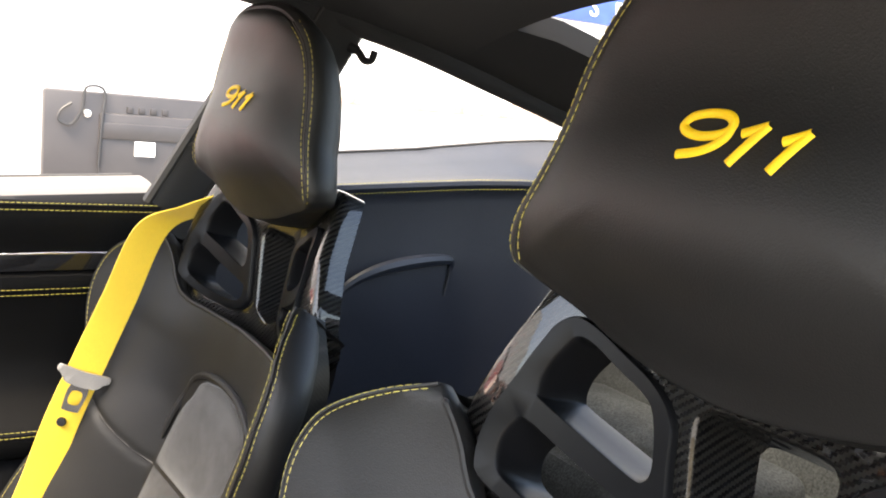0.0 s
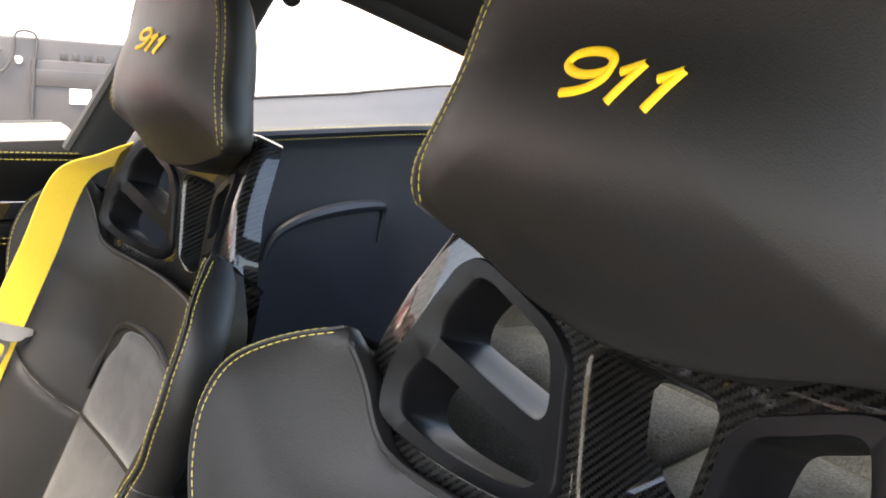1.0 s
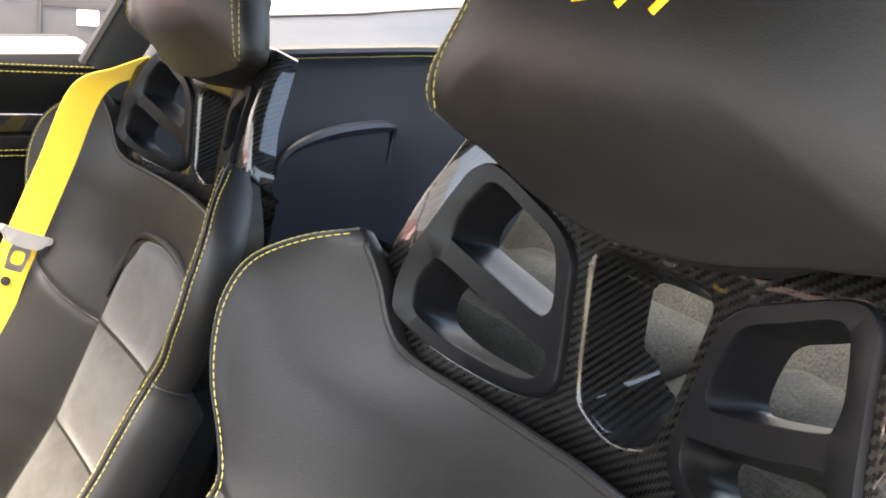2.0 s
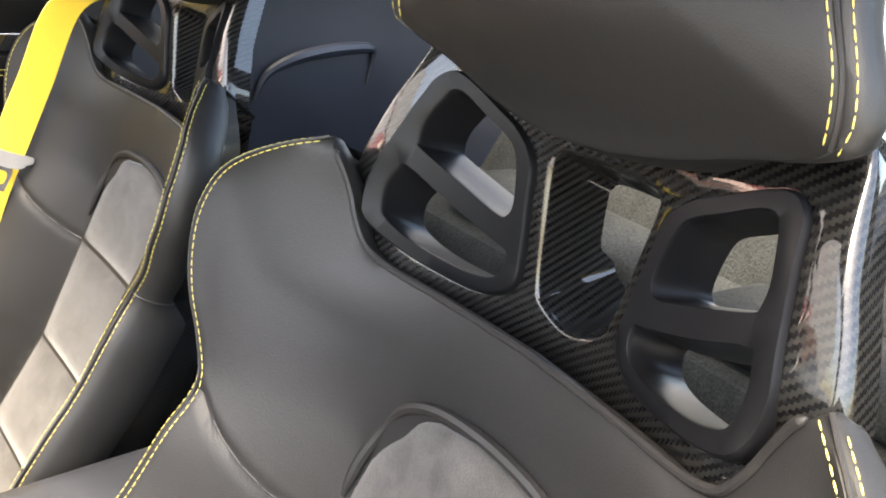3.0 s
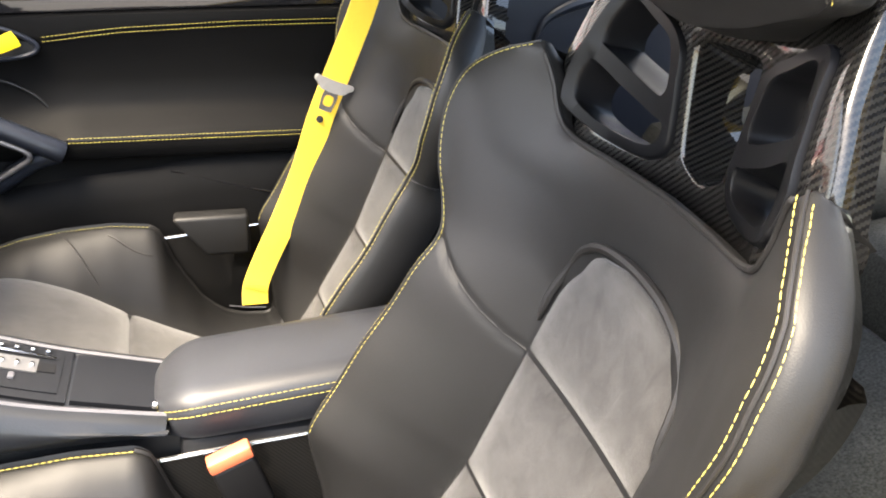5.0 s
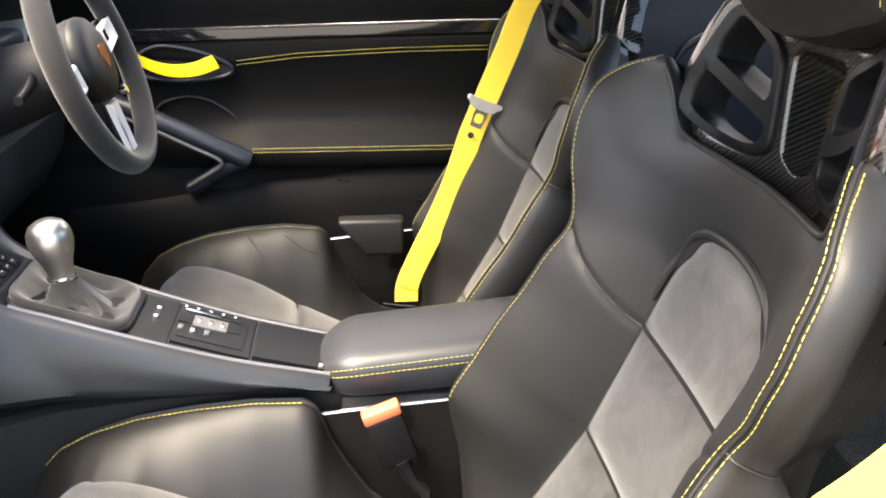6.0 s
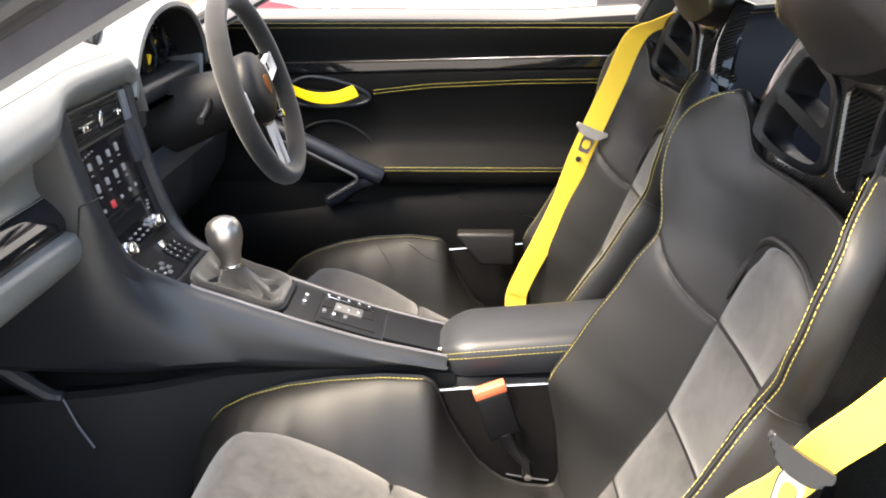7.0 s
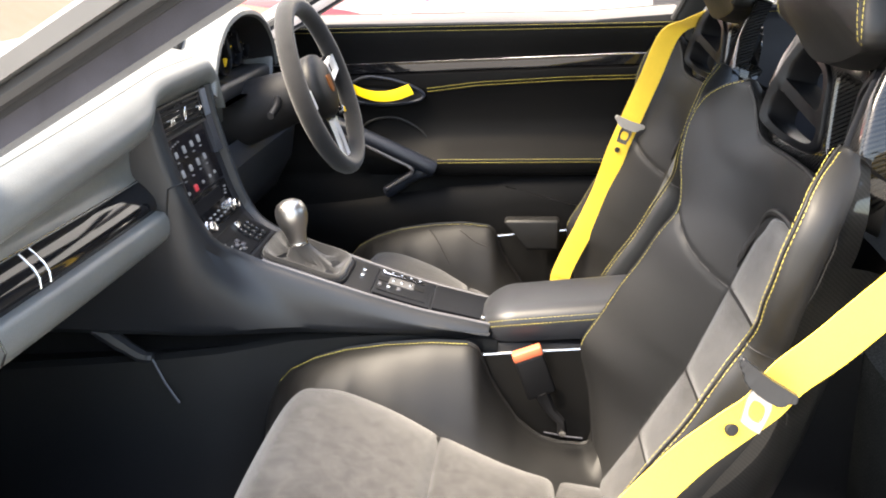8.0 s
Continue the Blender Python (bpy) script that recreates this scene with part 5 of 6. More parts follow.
for side in (-1, 1):
    for dz, dw in ((-0.017, 0.976), (-0.0265, 1.002)):
        pts = []
        for x in [-0.260 + 0.41 * (i / 80) ** 1.6 for i in range(81)]:
            f = (x + 0.262) / 0.422
            front = math.sin(math.acos(1 - min(1.0, max(0.0, (x + 0.2635) / 0.062))))
            w = 0.026 + 0.056 * front
            zt, zb = 0.460 + 0.040 * f + 0.010 * front, 0.408 + 0.03 * f + 0.012 * (1 - front)
            pts.append((x - 0.001, side * w * dw, zb + (zt + dz - zb) * (0.55 + 0.45 * front) + 0.0006))
        part("armrest_stitching", stitches(pts, thick=0.0004), THREAD, arm, "yellow thread")
part("armrest_base", block((-0.235, -0.072, 0.20), (0.16, 0.072, 0.412), 0.01), PLASTIC_HARD, arm)

# tunnel under the console
loops = []
for x in np.linspace(-1.42, 0.40, 30):
    lip = table(x, [(-1.4, 0.37), (-0.84, 0.402), (-0.44, 0.428), (-0.2, 0.415), (0.4, 0.40)])
    wide = table(x, [(-1.4, 0.17), (-0.85, 0.135), (-0.70, 0.115), (-0.62, 0.076), (-0.3, 0.056), (0.4, 0.056)])
    flare = table(x, [(-0.7, 1.0), (-0.6, 0.15), (0.4, 0.15)])
    half = [(0.035, 0.435), (min(0.090, wide - 0.014), lip - 0.006), (wide - 0.012, lip), (wide, lip - 0.008), (wide + 0.006 * flare, lip - 0.10), (wide + 0.02 * flare, 0.16), (wide + 0.05 * flare, 0.074)]
    loops.append([(x, -a, b) for a, b in half[::-1]] + [(x, a, b) for a, b in half])
structure("trim_tunnel", loft(loops, False), LEATHER, "black leather covered transmission tunnel", "tunnel")
structure("trim_tunnel_edge", tube([(-0.848, -0.139, 0.400), (-0.826, -0.146, 0.355), (-0.803, -0.150, 0.318)], 0.0022, 6), TONGUE_DARK, "thin grey edge on the tunnel trim", "trim")
structure("trim_brace", tube(smooth_curve([(-1.0, -0.150, 0.505), (-0.955, -0.146, 0.474), (-0.90, -0.142, 0.430), (-0.868, -0.140, 0.407), (-0.846, -0.139, 0.402)], 4), [0.015] * 9 + [0.013] * 4 + [0.011] * 3 + [0.009], 8), LEATHER_GREY, "blue-grey leather brace beside the tunnel", "trim")


# ---- dashboard ----
dash = empty("dashboard")
tagged(dash, "dark leather dashboard with gloss black trim strip", "dashboard")


DASH_ROW = [(-1.30, 0.88), (-1.12, 0.918), (-1.02, 0.922), (-0.92, 0.912), (-0.85, 0.898), (-0.80, 0.885), (-0.778, 0.876), (-0.768, 0.865), (-0.767, 0.850), (-0.776, 0.836), (-0.796, 0.822), (-0.814, 0.80), (-0.820, 0.77), (-0.818, 0.745), (-0.808, 0.732), (-0.803, 0.724), (-0.798, 0.690), (-0.790, 0.686), (-0.776, 0.684), (-0.769, 0.676), (-0.767, 0.655), (-0.774, 0.638), (-0.80, 0.624), (-0.90, 0.60), (-1.10, 0.57), (-1.42, 0.50)]


# the passenger's pad swells towards the seat under its seam
DASH_SWELL = [(0, 0)] * 5 + [(0, 0), (0.006, -0.004), (0.014, -0.016), (0.017, -0.022), (0.018, -0.026), (0.014, -0.026), (0.006, -0.016), (0, -0.004)] + [(0, 0)] * 13
DASH_RISE = [1.0] * 9 + [0.9, 0.75, 0.5, 0.2] + [0.0] * 13
loops = []
for y in np.linspace(-0.72, 0.72, 60):
    bow = -0.02 * (abs(y) / 0.72) ** 2
    out = max(0.0, min(1.0, (-0.15 - y) / 0.07))
    rise = (0.0345 + 0.1 * min(y, -0.10)) * max(0.0, min(1.0, (0.135 - y) / 0.03))
    row = [(x + out * a, z + out * b + rise * DASH_RISE[i]) for i, ((x, z), (a, b)) in enumerate(zip(DASH_ROW, DASH_SWELL))]
    if 0.145 < y < 0.54:
        row = [(x, min(z, 0.795) if x > -1.0 else z) for x, z in row]
    if y > 0.115:
        row = [(x - 0.10 * max(0.0, min(1.0, (0.745 - z) / 0.05)), z) for x, z in row]
    loops.append([(x + bow, y, z) for x, z in smooth_curve(row, 2)])
# pad and hood wear the paled leather, so windscreen light sits in their colour
part("dash_body", loft(loops, False), LEATHER_DASH_LIT, dash, "dark leather dashboard pad, paled for windscreen light")
part("pad_stitching", stitches([(-0.786 - 0.02 * (abs(y) / 0.72) ** 2, y, 0.8805 + 0.0345 + 0.1 * min(y, -0.10)) for y in np.linspace(-0.70, 0.08, 30)], thick=0.0008), material("grey thread", (0.12, 0.12, 0.10), 0.7), dash)
loops = []
for y in np.linspace(-0.64, -0.115, 24):
    bow = -0.02 * (abs(y) / 0.72) ** 2
    end = min(1.0, (-0.112 - y) / 0.03)
    mid = 0.707
    loops.append([(x + bow, y, mid + (z - mid) * (0.35 + 0.65 * end)) for x, z in ((-0.820, 0.737), (-0.809, 0.7345), (-0.800, 0.726), (-0.792, 0.7155), (-0.788, 0.710), (-0.7855, 0.704), (-0.784, 0.694), (-0.786, 0.686), (-0.80, 0.682))])
strip = part("trim_strip", loft(loops, False), GLOSS, dash, "gloss black trim strip with metal edge")
part("strip_edge", tube([(-0.813 - 0.02 * (abs(y) / 0.72) ** 2, y, 0.7365) for y in np.linspace(-0.63, -0.135, 20)], 0.0018, 6), CHROME, strip)
for y in (-0.50, -0.525):
    part("strip_joint", tube([(-0.809 - 0.010, y, 0.735), (-0.792 - 0.010, y, 0.716), (-0.785 - 0.010, y - 0.002, 0.704), (-0.784 - 0.010, y - 0.004, 0.69)], 0.0016, 6), CHROME, strip)
part("glovebox_seam", tube([(-0.768 - 0.012, -0.66, 0.684), (-0.760 - 0.012, -0.66, 0.662), (-0.775 - 0.012, -0.65, 0.640)], 0.0016, 6), GLOSS, dash)
# side air vent with a metal rim
part("side_vent", block((-0.86, -0.705, 0.742), (-0.826, -0.60, 0.80), 0.012, 3), PLASTIC_HARD, dash, "black side air vent")
part("vent_rim", tube([(-0.828, y, z) for y, z in smooth_curve([(-0.70, 0.745), (-0.70, 0.797), (-0.605, 0.797), (-0.605, 0.745)], 6, True)] + [(-0.828, -0.70, 0.745)], 0.0045, 6), CHROME, dash)
# instrument hood over the dials
ARCH = [(0.113, 0.830), (0.130, 0.872), (0.165, 0.915), (0.225, 0.950), (0.30, 0.966), (0.375, 0.967), (0.45, 0.953), (0.51, 0.922), (0.545, 0.880), (0.556, 0.835)]
arch = smooth_curve(ARCH, 4)
loops = []
for x, grow, drop in ((-1.04, 0.78, -0.035), (-0.98, 0.90, -0.018), (-0.90, 0.97, -0.004), (-0.82, 1.0, 0.0), (-0.785, 1.0, 0.0), (-0.770, 0.985, -0.003), (-0.768, 0.965, -0.009), (-0.775, 0.955, -0.012)):
    hug = 1.0 if x > -0.8 else 0.5
    loops.append([(x, 0.342 + (y - 0.342) * (1 - (1 - grow) * hug * (1.0 if y > 0.342 or hug == 1.0 else 0.1)), 0.835 + (z - 0.835) * grow + drop) for y, z in arch])
lining = []
for x, grow, drop in ((-0.774, 0.953, -0.0125), (-0.80, 0.935, -0.016), (-0.90, 0.90, -0.022)):
    lining.append([(x, 0.342 + (y - 0.342) * grow, 0.835 + (z - 0.835) * grow + drop) for y, z in arch])
part("cluster_floor", block((-0.935, 0.132, 0.79), (-0.784, 0.542, 0.829), 0.012, 3), TONGUE_BLACK, dash)
part("hood_lining", loft(lining, False), PLASTIC_HARD, dash, "black lining inside the hood")
part("instrument_hood", loft(loops, False), LEATHER_DASH_LIT, dash, "arched dark leather instrument hood, paled for windscreen light")
cluster = part("instrument_panel", block((-0.872, 0.15, 0.80), (-0.842, 0.535, 0.945), 0.01), GLOSS, dash, "black instrument panel with round dials")
for y, r in ((0.195, 0.038), (0.262, 0.046), (0.342, 0.056), (0.424, 0.046), (0.490, 0.038)):
    m = Matrix.Translation((-0.840, y, 0.882)) @ Vector((1, 0, 0.12)).to_track_quat("Z", "Y").to_matrix().to_4x4()
    ring = part("dial_ring", turned([(r, 0.0), (r, 0.012), (r - 0.003, 0.014), (r - 0.006, 0.010), (r - 0.006, 0.0)], 32, m), PLASTIC, cluster, "dial with a dark ring")
    bm = bmesh.new()
    for k in range(11):
        a = radians(220 - 26 * k)
        p, q = Vector((math.cos(a) * (r - 0.013), math.sin(a) * (r - 0.013), 0.003)), Vector((math.cos(a) * (r - 0.008), math.sin(a) * (r - 0.008), 0.003))
        tube([m @ p, m @ q], 0.0009, 4, bm)
    part("dial_marks", bm, ICON, ring, kind="stuff")
    part("dial_needle", tube([m @ Vector((0, 0, 0.006)), m @ Vector((-(r - 0.012) * 0.8, -(r - 0.012) * 0.5, 0.006))], [0.0016, 0.0006], 6), EMBROIDERY, ring, "yellow needle")
part("dial_badge", block((-0.842, 0.372, 0.840), (-0.832, 0.412, 0.862), 0.003), EMBROIDERY, cluster, "yellow dial inlay")
# lower driver's side: knee panel and steering column
part("knee_panel", loft([[(-0.80, y, 0.70), (-0.775, y, 0.66), (-0.79, y, 0.58), (-0.84, y, 0.50), (-0.95, y, 0.45)] for y in np.linspace(0.11, 0.68, 10)], False), LEATHER_CHEEK, dash, "blue-grey knee panel")
part("stack_side", loft([[(-0.785, y, 0.85), (-0.775, y, 0.78), (-0.762, y, 0.70), (-0.745, y, 0.62), (-0.80, y, 0.56), (-0.90, y, 0.52)] for y in (0.100, 0.108, 0.113)], False), LEATHER_SIDE, dash)

wheel = empty("steering_wheel")
tagged(wheel, "dark grey suede steering wheel with silver lower spoke", "steering wheel")
WM = Matrix.Translation((-0.622, 0.365, 0.802)) @ Vector((math.cos(radians(18)), 0, math.sin(radians(18)))).to_track_quat("Z", "Y").to_matrix().to_4x4()
ring = []
# local axes of the wheel: find which way is up
up_local = WM.to_3x3().inverted() @ Vector((-math.sin(radians(18)), 0, math.cos(radians(18))))
side_local = WM.to_3x3().inverted() @ Vector((0, 1, 0))


def wheel_at(a, r, h=0.0):
    """a: degrees from the top, towards the driver's door."""
    return WM @ (up_local * math.cos(radians(a)) * r + side_local * math.sin(radians(a)) * r + Vector((0, 0, h)))


bm = bmesh.new()
loops = []
for k in range(73):
    a = 5 * k
    loops.append([wheel_at(a, 0.177 + 0.0190 * math.cos(b), 0.0200 * math.sin(b)) for b in np.linspace(0, 2 * math.pi, 15)[:-1]])
loft(loops, True, False, bm)
part("wheel_rim", bm, WHEEL_SUEDE, wheel, "dark grey suede rim")
part("hub_cover", turned([(0.0, -0.020), (0.062, -0.020), (0.069, -0.014), (0.070, -0.004), (0.066, 0.006), (0.055, 0.013), (0.036, 0.017), (0.0, 0.0175)], 40, WM), LEATHER, wheel, "round black leather hub")
part("hub_back", turned([(0.0, -0.07), (0.05, -0.07), (0.066, -0.045), (0.070, -0.012), (0.0, -0.012)], 32, WM), PLASTIC_HARD, wheel)
shield = [(0.0, -0.019), (0.010, -0.011), (0.0135, 0.0), (0.013, 0.012), (0.0135, 0.017), (0.0, 0.019), (-0.0135, 0.017), (-0.013, 0.012), (-0.0135, 0.0), (-0.010, -0.011)]
bm = slab([tuple(q) for q in smooth_curve(shield, 3, True)], [], lambda a, b: WM @ (up_local * b + side_local * a + Vector((0, 0, 0.0200))), lambda a, b: WM @ (up_local * b + side_local * a + Vector((0, 0, 0.0150))))
part("hub_badge", bm, material("bronze badge", (0.35, 0.12, 0.03), 0.35, metal=0.6), wheel, "small bronze shield badge")


def spoke(angle, w0, w1, r0, r1, h, mat, name, label="", hole=False):
    d = up_local * math.cos(radians(angle)) + side_local * math.sin(radians(angle))
    c = Vector((0, 0, 1)).cross(d)
    fig = [(r0, -w0), (r1, -w1), (r1, w1), (r0, w0)]
    holes = [[(r0 + 0.010, -w0 * 0.66), (r1 - 0.020, -w1 * 0.66), (r1 - 0.020, w1 * 0.66), (r0 + 0.010, w0 * 0.66)]] if hole else []
    bm = slab(fig, holes, lambda a, b: WM @ (d * a + c * b + Vector((0, 0, h))), lambda a, b: WM @ (d * a + c * b + Vector((0, 0, h - 0.012))))
    bmesh.ops.bevel(bm, geom=[e for e in bm.edges if len(e.link_faces) == 2 and e.calc_face_angle(0) > 0.8], offset=0.0025, segments=2, affect="EDGES")
    return part(name, bm, mat, wheel, label)


for angle, reach, high in ((80, 0.166, 0.006), (-100, 0.150, -0.004)):
    spoke(angle, 0.026, 0.020, 0.05, 0.166, -0.014, PLASTIC, "spoke", "black spoke")
    spoke(angle, 0.022, 0.019, 0.080, reach, high, SILVER, "spoke_cover", "satin silver spoke cover", True)
spoke(180, 0.024, 0.017, 0.05, 0.166, -0.014, PLASTIC, "spoke", "black spoke")
spoke(180, 0.015, 0.011, 0.074, 0.160, 0.000, SILVER, "spoke_cover", "satin silver lower spoke cover")
part("drive_switch", turned([(0.0, 0.0), (0.009, 0.0), (0.009, 0.010), (0.007, 0.012), (0.0, 0.012)], 16, Matrix.Translation(wheel_at(140, 0.088, 0.0)) @ WM.to_quaternion().to_matrix().to_4x4()), CHROME, wheel, "small silver rotary switch")
axis = Vector((math.cos(radians(18)), 0, math.sin(radians(18))))
c0 = Vector((-0.622, 0.365, 0.802))
bm = bmesh.new()
loops = []
for d, ry, rz in ((-0.045, 0.045, 0.045), (-0.06, 0.058, 0.055), (-0.10, 0.062, 0.060), (-0.16, 0.070, 0.066), (-0.25, 0.085, 0.075)):
    c = c0 + axis * d
    loops.append([c + Vector((0, ry * math.cos(a), 0)) + Vector((-0.37, 0, 0.93)) * (rz * math.sin(a)) for a in np.linspace(0, 2 * math.pi, 25)[:-1]])
column = part("steering_column", loft(loops, True, True), PLASTIC_HARD, None)
tagged(column, "black steering column shroud behind the wheel", "steering column")
for side in (-1, 1):
    p = c0 + axis * -0.09 + Vector((0, side * 0.05, 0.01))
    part("stalk", tube([p, p + Vector((0.012, side * 0.06, -0.008)), p + Vector((0.02, side * 0.13, -0.012))], [0.008, 0.009, 0.007], 10), PLASTIC, column, "black control stalk")
part("ignition_trim", tube([(-0.80, 0.60, 0.66), (-0.785, 0.60, 0.66)], 0.014, 12), CHROME, column)


# ---- seat belts ----
def strap_mesh(points, wides, thick=0.0014):
    """Belt webbing: wides are the half-width vectors at the points."""
    pts, wid = smooth_curve(points, 8), smooth_curve(wides, 8)
    bm = bmesh.new()
    uv = bm.loops.layers.uv.new("strap")
    rows, run, total, last = [], [], 0.0, None
    for p, w in zip(pts, wid):
        p, w = Vector(p), Vector(w)
        w = w.normalized() * 0.0237
        if last is not None:
            total += (p - last).length
        last = p
        run.append(total)
        rows.append((p, w))
    grid = []
    for i, (p, w) in enumerate(rows):
        d = (rows[min(i + 1, len(rows) - 1)][0] - rows[max(i - 1, 0)][0]).normalized()
        n = d.cross(w).normalized() * thick
        line = []
        for k in np.linspace(-1, 1, 7):
            line.append((bm.verts.new(p + w * k + n * (1 - 0.3 * abs(k))), (k * 0.0237 * 40, run[i] * 40)))
        for k in np.linspace(1, -1, 7):
            line.append((bm.verts.new(p + w * k - n * (1 - 0.3 * abs(k))), (k * 0.0237 * 40, run[i] * 40)))
        grid.append(line)
    m = len(grid[0])
    for a, b in zip(grid, grid[1:]):
        for j in range(m):
            k = (j + 1) % m
            f = bm.faces.new((a[j][0], a[k][0], b[k][0], b[j][0]))
            for loop, (v, t) in zip(f.loops, (a[j], a[k], b[k], b[j])):
                loop[uv].uv = t
    return bm


def tongue(m, parent, grip=None):
    """Belt tongue: grey moulded grip, slotted metal plate."""
    holder = empty("belt_tongue")
    holder.parent = parent
    fig = smooth_curve([(-0.0365, 0.004), (-0.036, 0.011), (-0.030, 0.012), (0.0, 0.0105), (0.030, 0.012), (0.036, 0.011), (0.0365, 0.004), (0.029, -0.001), (0.018, -0.010), (-0.018, -0.010), (-0.029, -0.001)], 3, True)
    bm = slab([tuple(q) for q in fig], [], lambda a, b: m @ Vector((a, b, 0.0036)), lambda a, b: m @ Vector((a, b, -0.0036)))
    bmesh.ops.bevel(bm, geom=[e for e in bm.edges if len(e.link_faces) == 2 and e.calc_face_angle(0) > 0.8], offset=0.0015, segments=2, affect="EDGES")
    part("tongue_grip", bm, grip or GREY_PLASTIC, holder, "grey moulded grip")
    outer = smooth_curve([(-0.0125, -0.010), (-0.0125, -0.040), (-0.009, -0.0445), (0.009, -0.0445), (0.0125, -0.040), (0.0125, -0.010)], 4, True)
    inner = smooth_curve([(-0.0072, -0.018), (-0.0072, -0.034), (0.0072, -0.034), (0.0072, -0.018)], 4, True)
    bm = slab([tuple(q) for q in outer], [[tuple(q) for q in inner]], lambda a, b: m @ Vector((a, b, 0.0014)), lambda a, b: m @ Vector((a, b, -0.0014)))
    part("tongue_plate", bm, CHROME_BRIGHT if grip is None else KNOB, holder, "bright slotted metal plate")
    return holder


def axes(centre, down, across):
    """A pose whose -y runs along down and whose x lies near across."""
    y = -Vector(down).normalized()
    x = Vector(across)
    x = (x - y * x.dot(y)).normalized()
    z = x.cross(y)
    return Matrix(((x.x, y.x, z.x, centre[0]), (x.y, y.y, z.y, centre[1]), (x.z, y.z, z.z, centre[2]), (0, 0, 0, 1)))


far_belt = empty("seat_belt")
tagged(far_belt, "bright yellow seat belt hanging over the driver seat", "seat belt", "seat belts")
pts = [(0.215, 0.555, 0.915), (0.178, 0.570, 0.900), (0.128, 0.580, 0.872), (0.088, 0.580, 0.775), (0.053, 0.580, 0.690), (0.020, 0.580, 0.608), (-0.011, 0.582, 0.512), (-0.050, 0.578, 0.422), (-0.088, 0.572, 0.345), (-0.108, 0.566, 0.298), (-0.111, 0.562, 0.262)]
wid = [(0.5, 0.6, -0.5), (0.8, 0.5, -0.3), (0.93, 0.2, -0.25), (0.93, 0.1, -0.33), (0.93, 0.05, -0.36), (0.93, 0.05, -0.35), (0.92, 0.05, -0.38), (0.88, 0.05, -0.42), (0.93, 0.1, -0.3), (0.98, 0.1, -0.15), (1.0, 0.1, -0.05)]
part("belt_webbing", strap_mesh(pts, wid), BELT, far_belt, "yellow woven webbing")
tongue(axes((0.044, 0.572, 0.668), (-0.38, -0.10, -0.92), (0.85, 0.1, -0.45)), far_belt)
part("belt_stop", turned([(0.0, -0.003), (0.0062, -0.003), (0.0066, 0.0), (0.0055, 0.003), (0.0, 0.0035)], 20, Matrix.Translation((0.0195, 0.5775, 0.609)) @ Vector((-0.3, -0.95, 0.1)).to_track_quat("Z", "Y").to_matrix().to_4x4()), PLASTIC_HARD, far_belt, "dark round stop button")
bm = bmesh.new()
for k in range(5):
    z = 0.284 + 0.0035 * k
    stitches([(-0.130 + 0.0005 * k, 0.5635 - 0.0006 * k, z + 0.004), (-0.086, 0.5635 - 0.0006 * k, z)], bm=bm, pitch=0.004, length=0.003, thick=0.0006)
part("belt_sewing", bm, material("brown thread", (0.22, 0.10, 0.01), 0.7), far_belt, kind="stuff")

near_belt = empty("seat_belt")
tagged(near_belt, "bright yellow seat belt hanging beside the passenger seat", "seat belt", "seat belts")
pts = [(0.46, -0.70, 1.05), (0.35, -0.715, 0.942), (0.235, -0.725, 0.832), (0.168, -0.728, 0.766), (0.122, -0.726, 0.716), (0.088, -0.718, 0.678), (0.070, -0.705, 0.640), (0.045, -0.690, 0.606), (0.004, -0.680, 0.560), (-0.04, -0.675, 0.503), (-0.10, -0.67, 0.42), (-0.15, -0.665, 0.33), (-0.18, -0.66, 0.25)]
wid = [(0.7, 0.0, -0.7), (0.68, 0.05, -0.73), (0.68, 0.05, -0.73), (0.68, 0.05, -0.73), (0.68, 0.05, -0.73), (0.72, 0.1, -0.69), (0.75, 0.2, -0.6), (0.72, 0.15, -0.68), (0.76, 0.1, -0.65), (0.80, 0.05, -0.6), (0.83, 0.0, -0.55), (0.86, 0, -0.5), (0.9, 0, -0.4)]
part("belt_webbing", strap_mesh(pts, wid), BELT, near_belt, "yellow woven webbing")
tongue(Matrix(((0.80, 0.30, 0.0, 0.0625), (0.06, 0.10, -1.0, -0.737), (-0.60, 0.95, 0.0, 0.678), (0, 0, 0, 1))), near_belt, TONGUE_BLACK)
part("belt_stop", turned([(0.0, -0.003), (0.0072, -0.003), (0.0076, 0.0), (0.006, 0.003), (0.0, 0.0035)], 20, Matrix.Translation((0.0435, -0.6930, 0.605)) @ Vector((0.2, -0.95, 0.2)).to_track_quat("Z", "Y").to_matrix().to_4x4()), PLASTIC_HARD, near_belt, "dark round stop button")

# buckle in the notch beside the passenger seat
buckle = empty("belt_buckle")
tagged(buckle, "black seat belt buckle with a red button", "belt buckle")
m = axes((-0.180, -0.118, 0.414), (0.31, 0.02, -0.95), (0.93, 0.12, 0.31))
bm = block((-0.026, -0.009, -0.011), (0.026, 0.007, 0.011), 0.003, 2)
bmesh.ops.transform(bm, matrix=m, verts=bm.verts)
part("release_button", bm, RED_BUCKLE, buckle, "orange-red release button")
bm = block((-0.026, -0.085, -0.013), (0.026, -0.008, 0.010), 0.005, 3)
bmesh.ops.transform(bm, matrix=m, verts=bm.verts)
part("buckle_body", bm, BUCKLE_BLACK, buckle, "black plastic body")
part("buckle_stalk", tube([m @ Vector((0, -0.08, 0)), m @ Vector((0.004, -0.12, 0)), (-0.12, -0.125, 0.285), (-0.118, -0.125, 0.262)], [0.014, 0.010, 0.008, 0.009], 8), BUCKLE_BLACK, buckle)
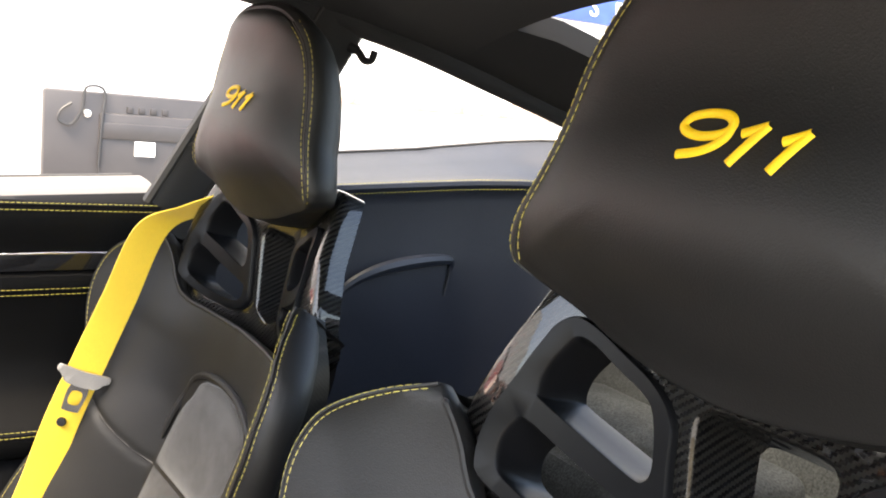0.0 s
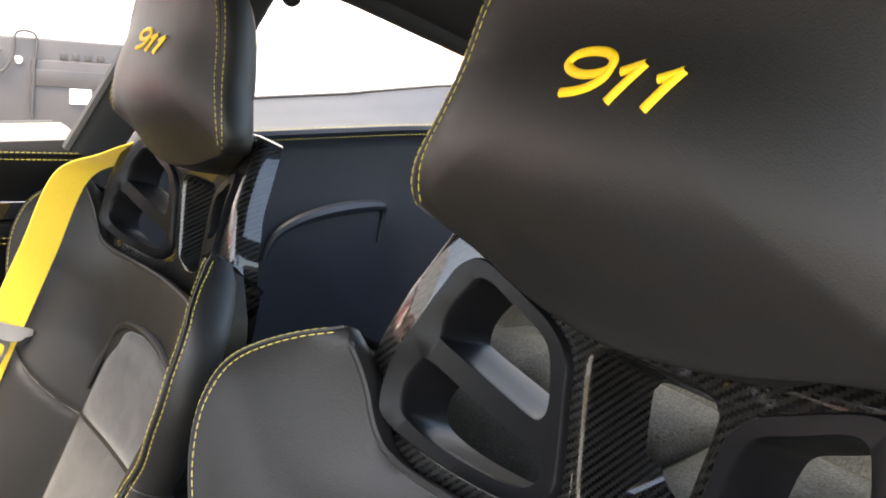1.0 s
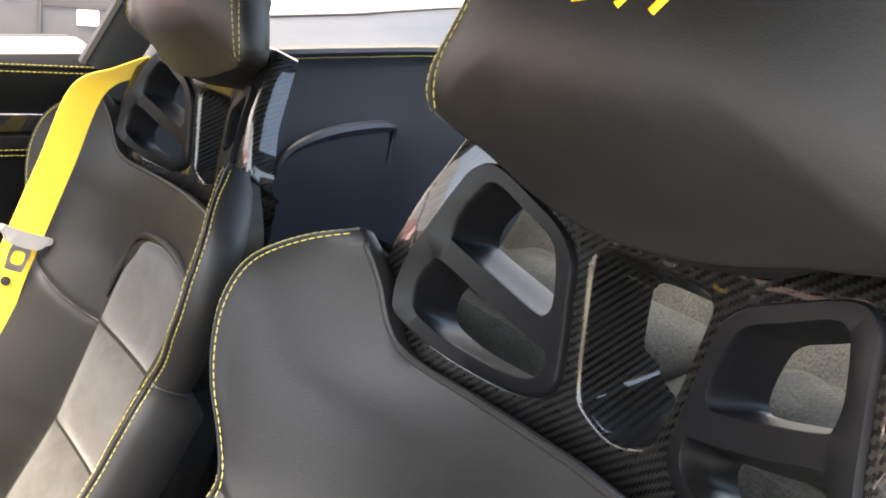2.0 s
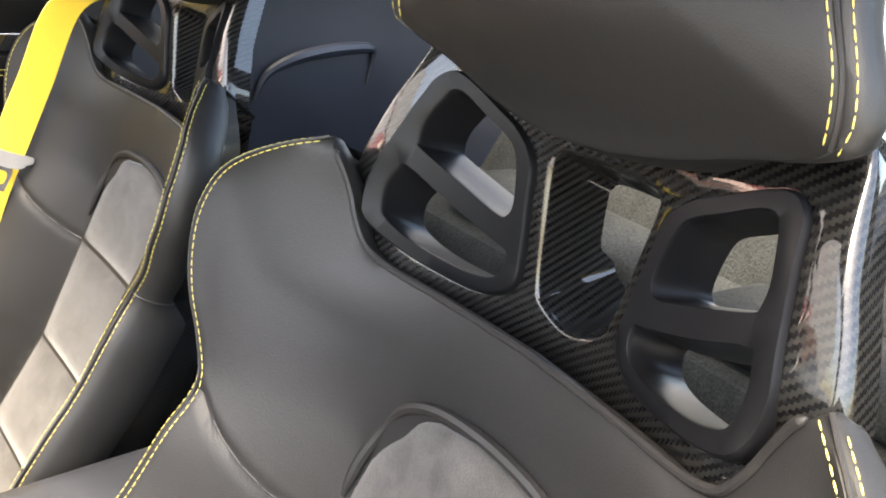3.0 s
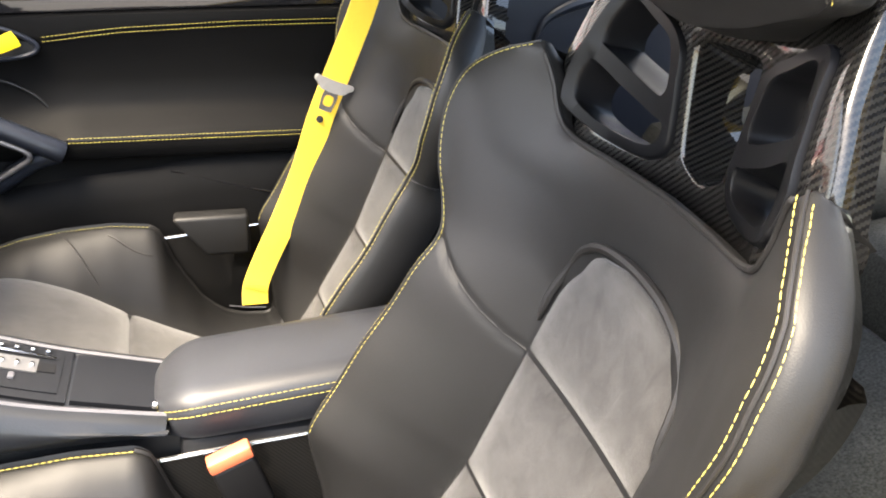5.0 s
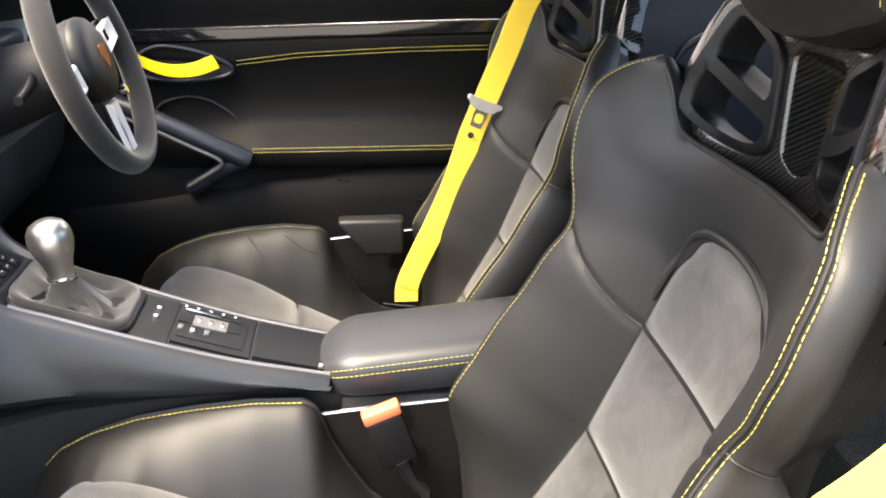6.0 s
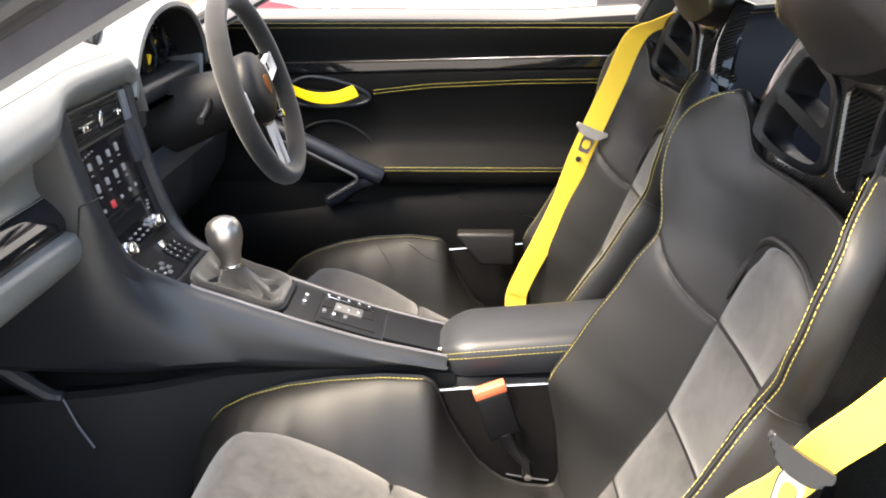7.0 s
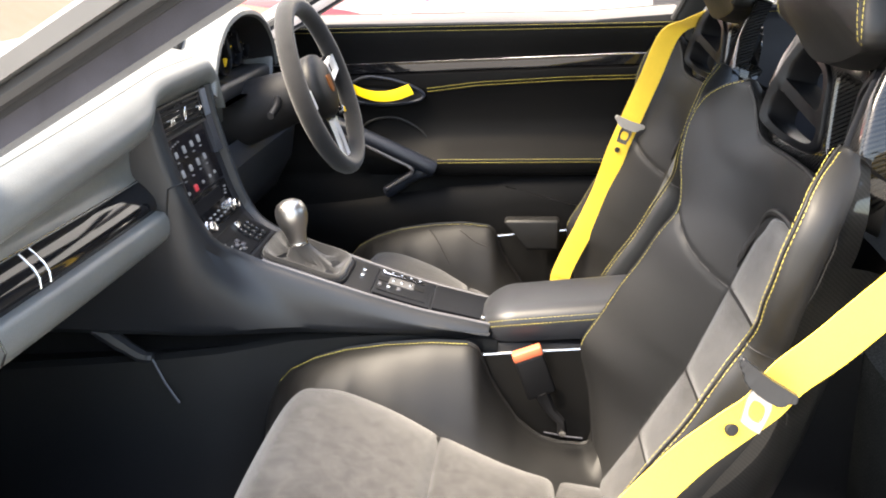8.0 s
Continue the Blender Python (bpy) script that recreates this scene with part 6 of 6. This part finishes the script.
part("stalk_bolt", turned([(0.0, 0.0), (0.006, 0.0), (0.006, 0.004), (0.0, 0.005)], 10, Matrix.Translation((-0.118, -0.135, 0.268)) @ Matrix.Rotation(radians(90), 4, "X")), CHROME, buckle)
# trimmed box in the driver seat's outer notch
bm = block((-0.247, 0.598, 0.350), (-0.112, 0.640, 0.428), 0.008, 3)
for v in bm.verts:
    if v.co.z < 0.38 and v.co.x < -0.2:
        v.co.x += 0.05
box = part("trim_box", bm, LEATHER, None)
tagged(box, "leather covered trim box beside the driver seat", "trim box")


# ---- outside the car ----
structure("wall_north", block((-16, 4.6, 0), (16, 4.85, 5.0)), WALL, "bright white painted wall beside the car", "wall")
structure("trim_ledge", block((2.0, 4.52, 1.0), (9.0, 4.6, 1.10), 0.006), WEATHERED, "weathered brown ledge along the white wall", "ledge")
tv = empty("television")
tagged(tv, "dark flat television seen from the back, leaning on the wall", "television")
part("tv_back", block((0.53, 4.45, 0.02), (2.02, 4.53, 0.945), 0.016, 2), TV_SHELL, tv, "grey plastic back")
part("tv_panel", block((0.80, 4.43, 0.10), (1.80, 4.455, 0.84), 0.012, 2), TV_SHELL, tv)
part("tv_label_bar", block((0.80, 4.420, 0.705), (1.28, 4.432, 0.790), 0.005), TV_SHELL, tv)
part("tv_sticker", block((0.985, 4.415, 0.622), (1.09, 4.432, 0.698)), PAPER, tv, "white paper sticker", False)
part("tv_screw", turned([(0.0, 0.0), (0.024, 0.0), (0.020, 0.014), (0.0, 0.017)], 12, Matrix.Translation((0.74, 4.452, 0.83)) @ Matrix.Rotation(radians(90), 4, "X")), CHROME, tv)
part("tv_cable", tube(smooth_curve([(0.66, 4.43, 0.88), (0.61, 4.43, 0.84), (0.60, 4.43, 0.79), (0.66, 4.43, 0.77), (0.71, 4.43, 0.85), (0.73, 4.43, 0.965), (0.82, 4.43, 0.955), (0.81, 4.42, 0.80), (0.80, 4.42, 0.55)], 6), 0.007, 6), RUBBER, tv)
for k in range(4):
    part("tv_socket", block((0.94 + 0.062 * k, 4.440, 0.848), (0.972 + 0.062 * k, 4.452, 0.880), 0.002), TV_SHELL, tv)
sign = empty("wall_sign")
tagged(sign, "blue sign with white letters on the wall", "sign")
part("sign_board", block((3.40, 4.555, 1.72), (5.60, 4.595, 2.12), 0.006), BLUE_SIGN, sign)
for letter, x in (("S", 4.085), ("R", 4.31)):
    curve = bpy.data.curves.new("letter", "FONT")
    curve.body, curve.size, curve.extrude = letter, 0.178, 0.004
    shape = new("letter", curve)
    bm = bmesh.new()
    bm.from_mesh(bpy.data.meshes.new_from_object(shape.evaluated_get(bpy.context.evaluated_depsgraph_get())))
    bpy.data.objects.remove(shape)
    bmesh.ops.transform(bm, matrix=Matrix.Translation((x, 4.549, 1.767)) @ Matrix.Rotation(radians(90), 4, "X"), verts=bm.verts)
    part("letter", bm, PAPER, sign, "white letter", False)


def parked_car(name, paint, label):
    """A low coupe, nose towards +x, standing on its wheels at the origin."""
    thing = empty(name)
    loops = []
    for x, top, half in ((-2.1, 0.62, 0.62), (-2.0, 0.80, 0.80), (-1.5, 0.95, 0.90), (-0.9, 1.22, 0.90), (-0.2, 1.30, 0.88), (0.4, 1.18, 0.88), (1.0, 0.88, 0.90), (1.6, 0.78, 0.88), (2.0, 0.66, 0.78), (2.12, 0.50, 0.62)):
        waist = min(top, 0.84 if x < 1 else top)
        row = [(half * 0.96, 0.20), (half, 0.42), (half, waist - 0.12), (half * 0.94, waist - 0.02), (half * (0.72 if top > 0.9 else 0.80), top - 0.03), (half * 0.4, top), (0.0, top + 0.012)]
        loops.append([(x, -a, b) for a, b in row] + [(x, a, b) for a, b in row[-2::-1]])
    part("body", loft(loops, True, True), paint, thing, "glossy painted body")
    for side in (-1, 1):
        part("side_window", slab([(-1.0, 0.90), (-0.7, 1.16), (0.1, 1.20), (0.75, 0.92)], [], lambda a, b: (a, side * (0.915 - 0.55 * max(0, b - 0.86)), b), lambda a, b: (a, side * (0.88 - 0.55 * max(0, b - 0.86)), b)), GLOSS, thing, "dark window")
        part("side_stripe", block((-1.8, side * 0.885 - 0.02, 0.24), (1.7, side * 0.885 + 0.02, 0.30), 0.01), RED_PAINT, thing)
        part("headlight", turned([(0.0, 0.0), (0.11, 0.0), (0.10, 0.03), (0.06, 0.055), (0.0, 0.06)], 20, Matrix.Translation((1.80, side * 0.60, 0.68)) @ Vector((0.75, side * 0.25, 0.6)).to_track_quat("Z", "Y").to_matrix().to_4x4()), CHROME_BRIGHT, thing, "round clear headlight")
        for x in (-1.25, 1.28):
            m = Matrix.Translation((x, side * 0.80, 0.33)) @ Matrix.Rotation(radians(90), 4, "X")
            wheel_part = part("wheel", turned([(0.20, -0.11), (0.30, -0.12), (0.33, -0.09), (0.33, 0.09), (0.30, 0.12), (0.20, 0.11)], 28, m), RUBBER, thing, "black tyre")
            part("rim", turned([(0.0, -0.09), (0.19, -0.10), (0.215, -0.115), (0.215, 0.115), (0.19, 0.10), (0.0, 0.09)], 24, m), CHROME, wheel_part, "silver rim")
    return tagged(thing, label, "car")


orange_car = parked_car("parked_car", ORANGE_PAINT, "glossy orange sports car with red stripe parked outside")
red_car = parked_car("parked_car", RED_PAINT, "glossy red sports car parked by the white wall")
red_car.location = (-2.65, 3.62, 0)
orange_car.location = (-2.75, 1.75, 0)
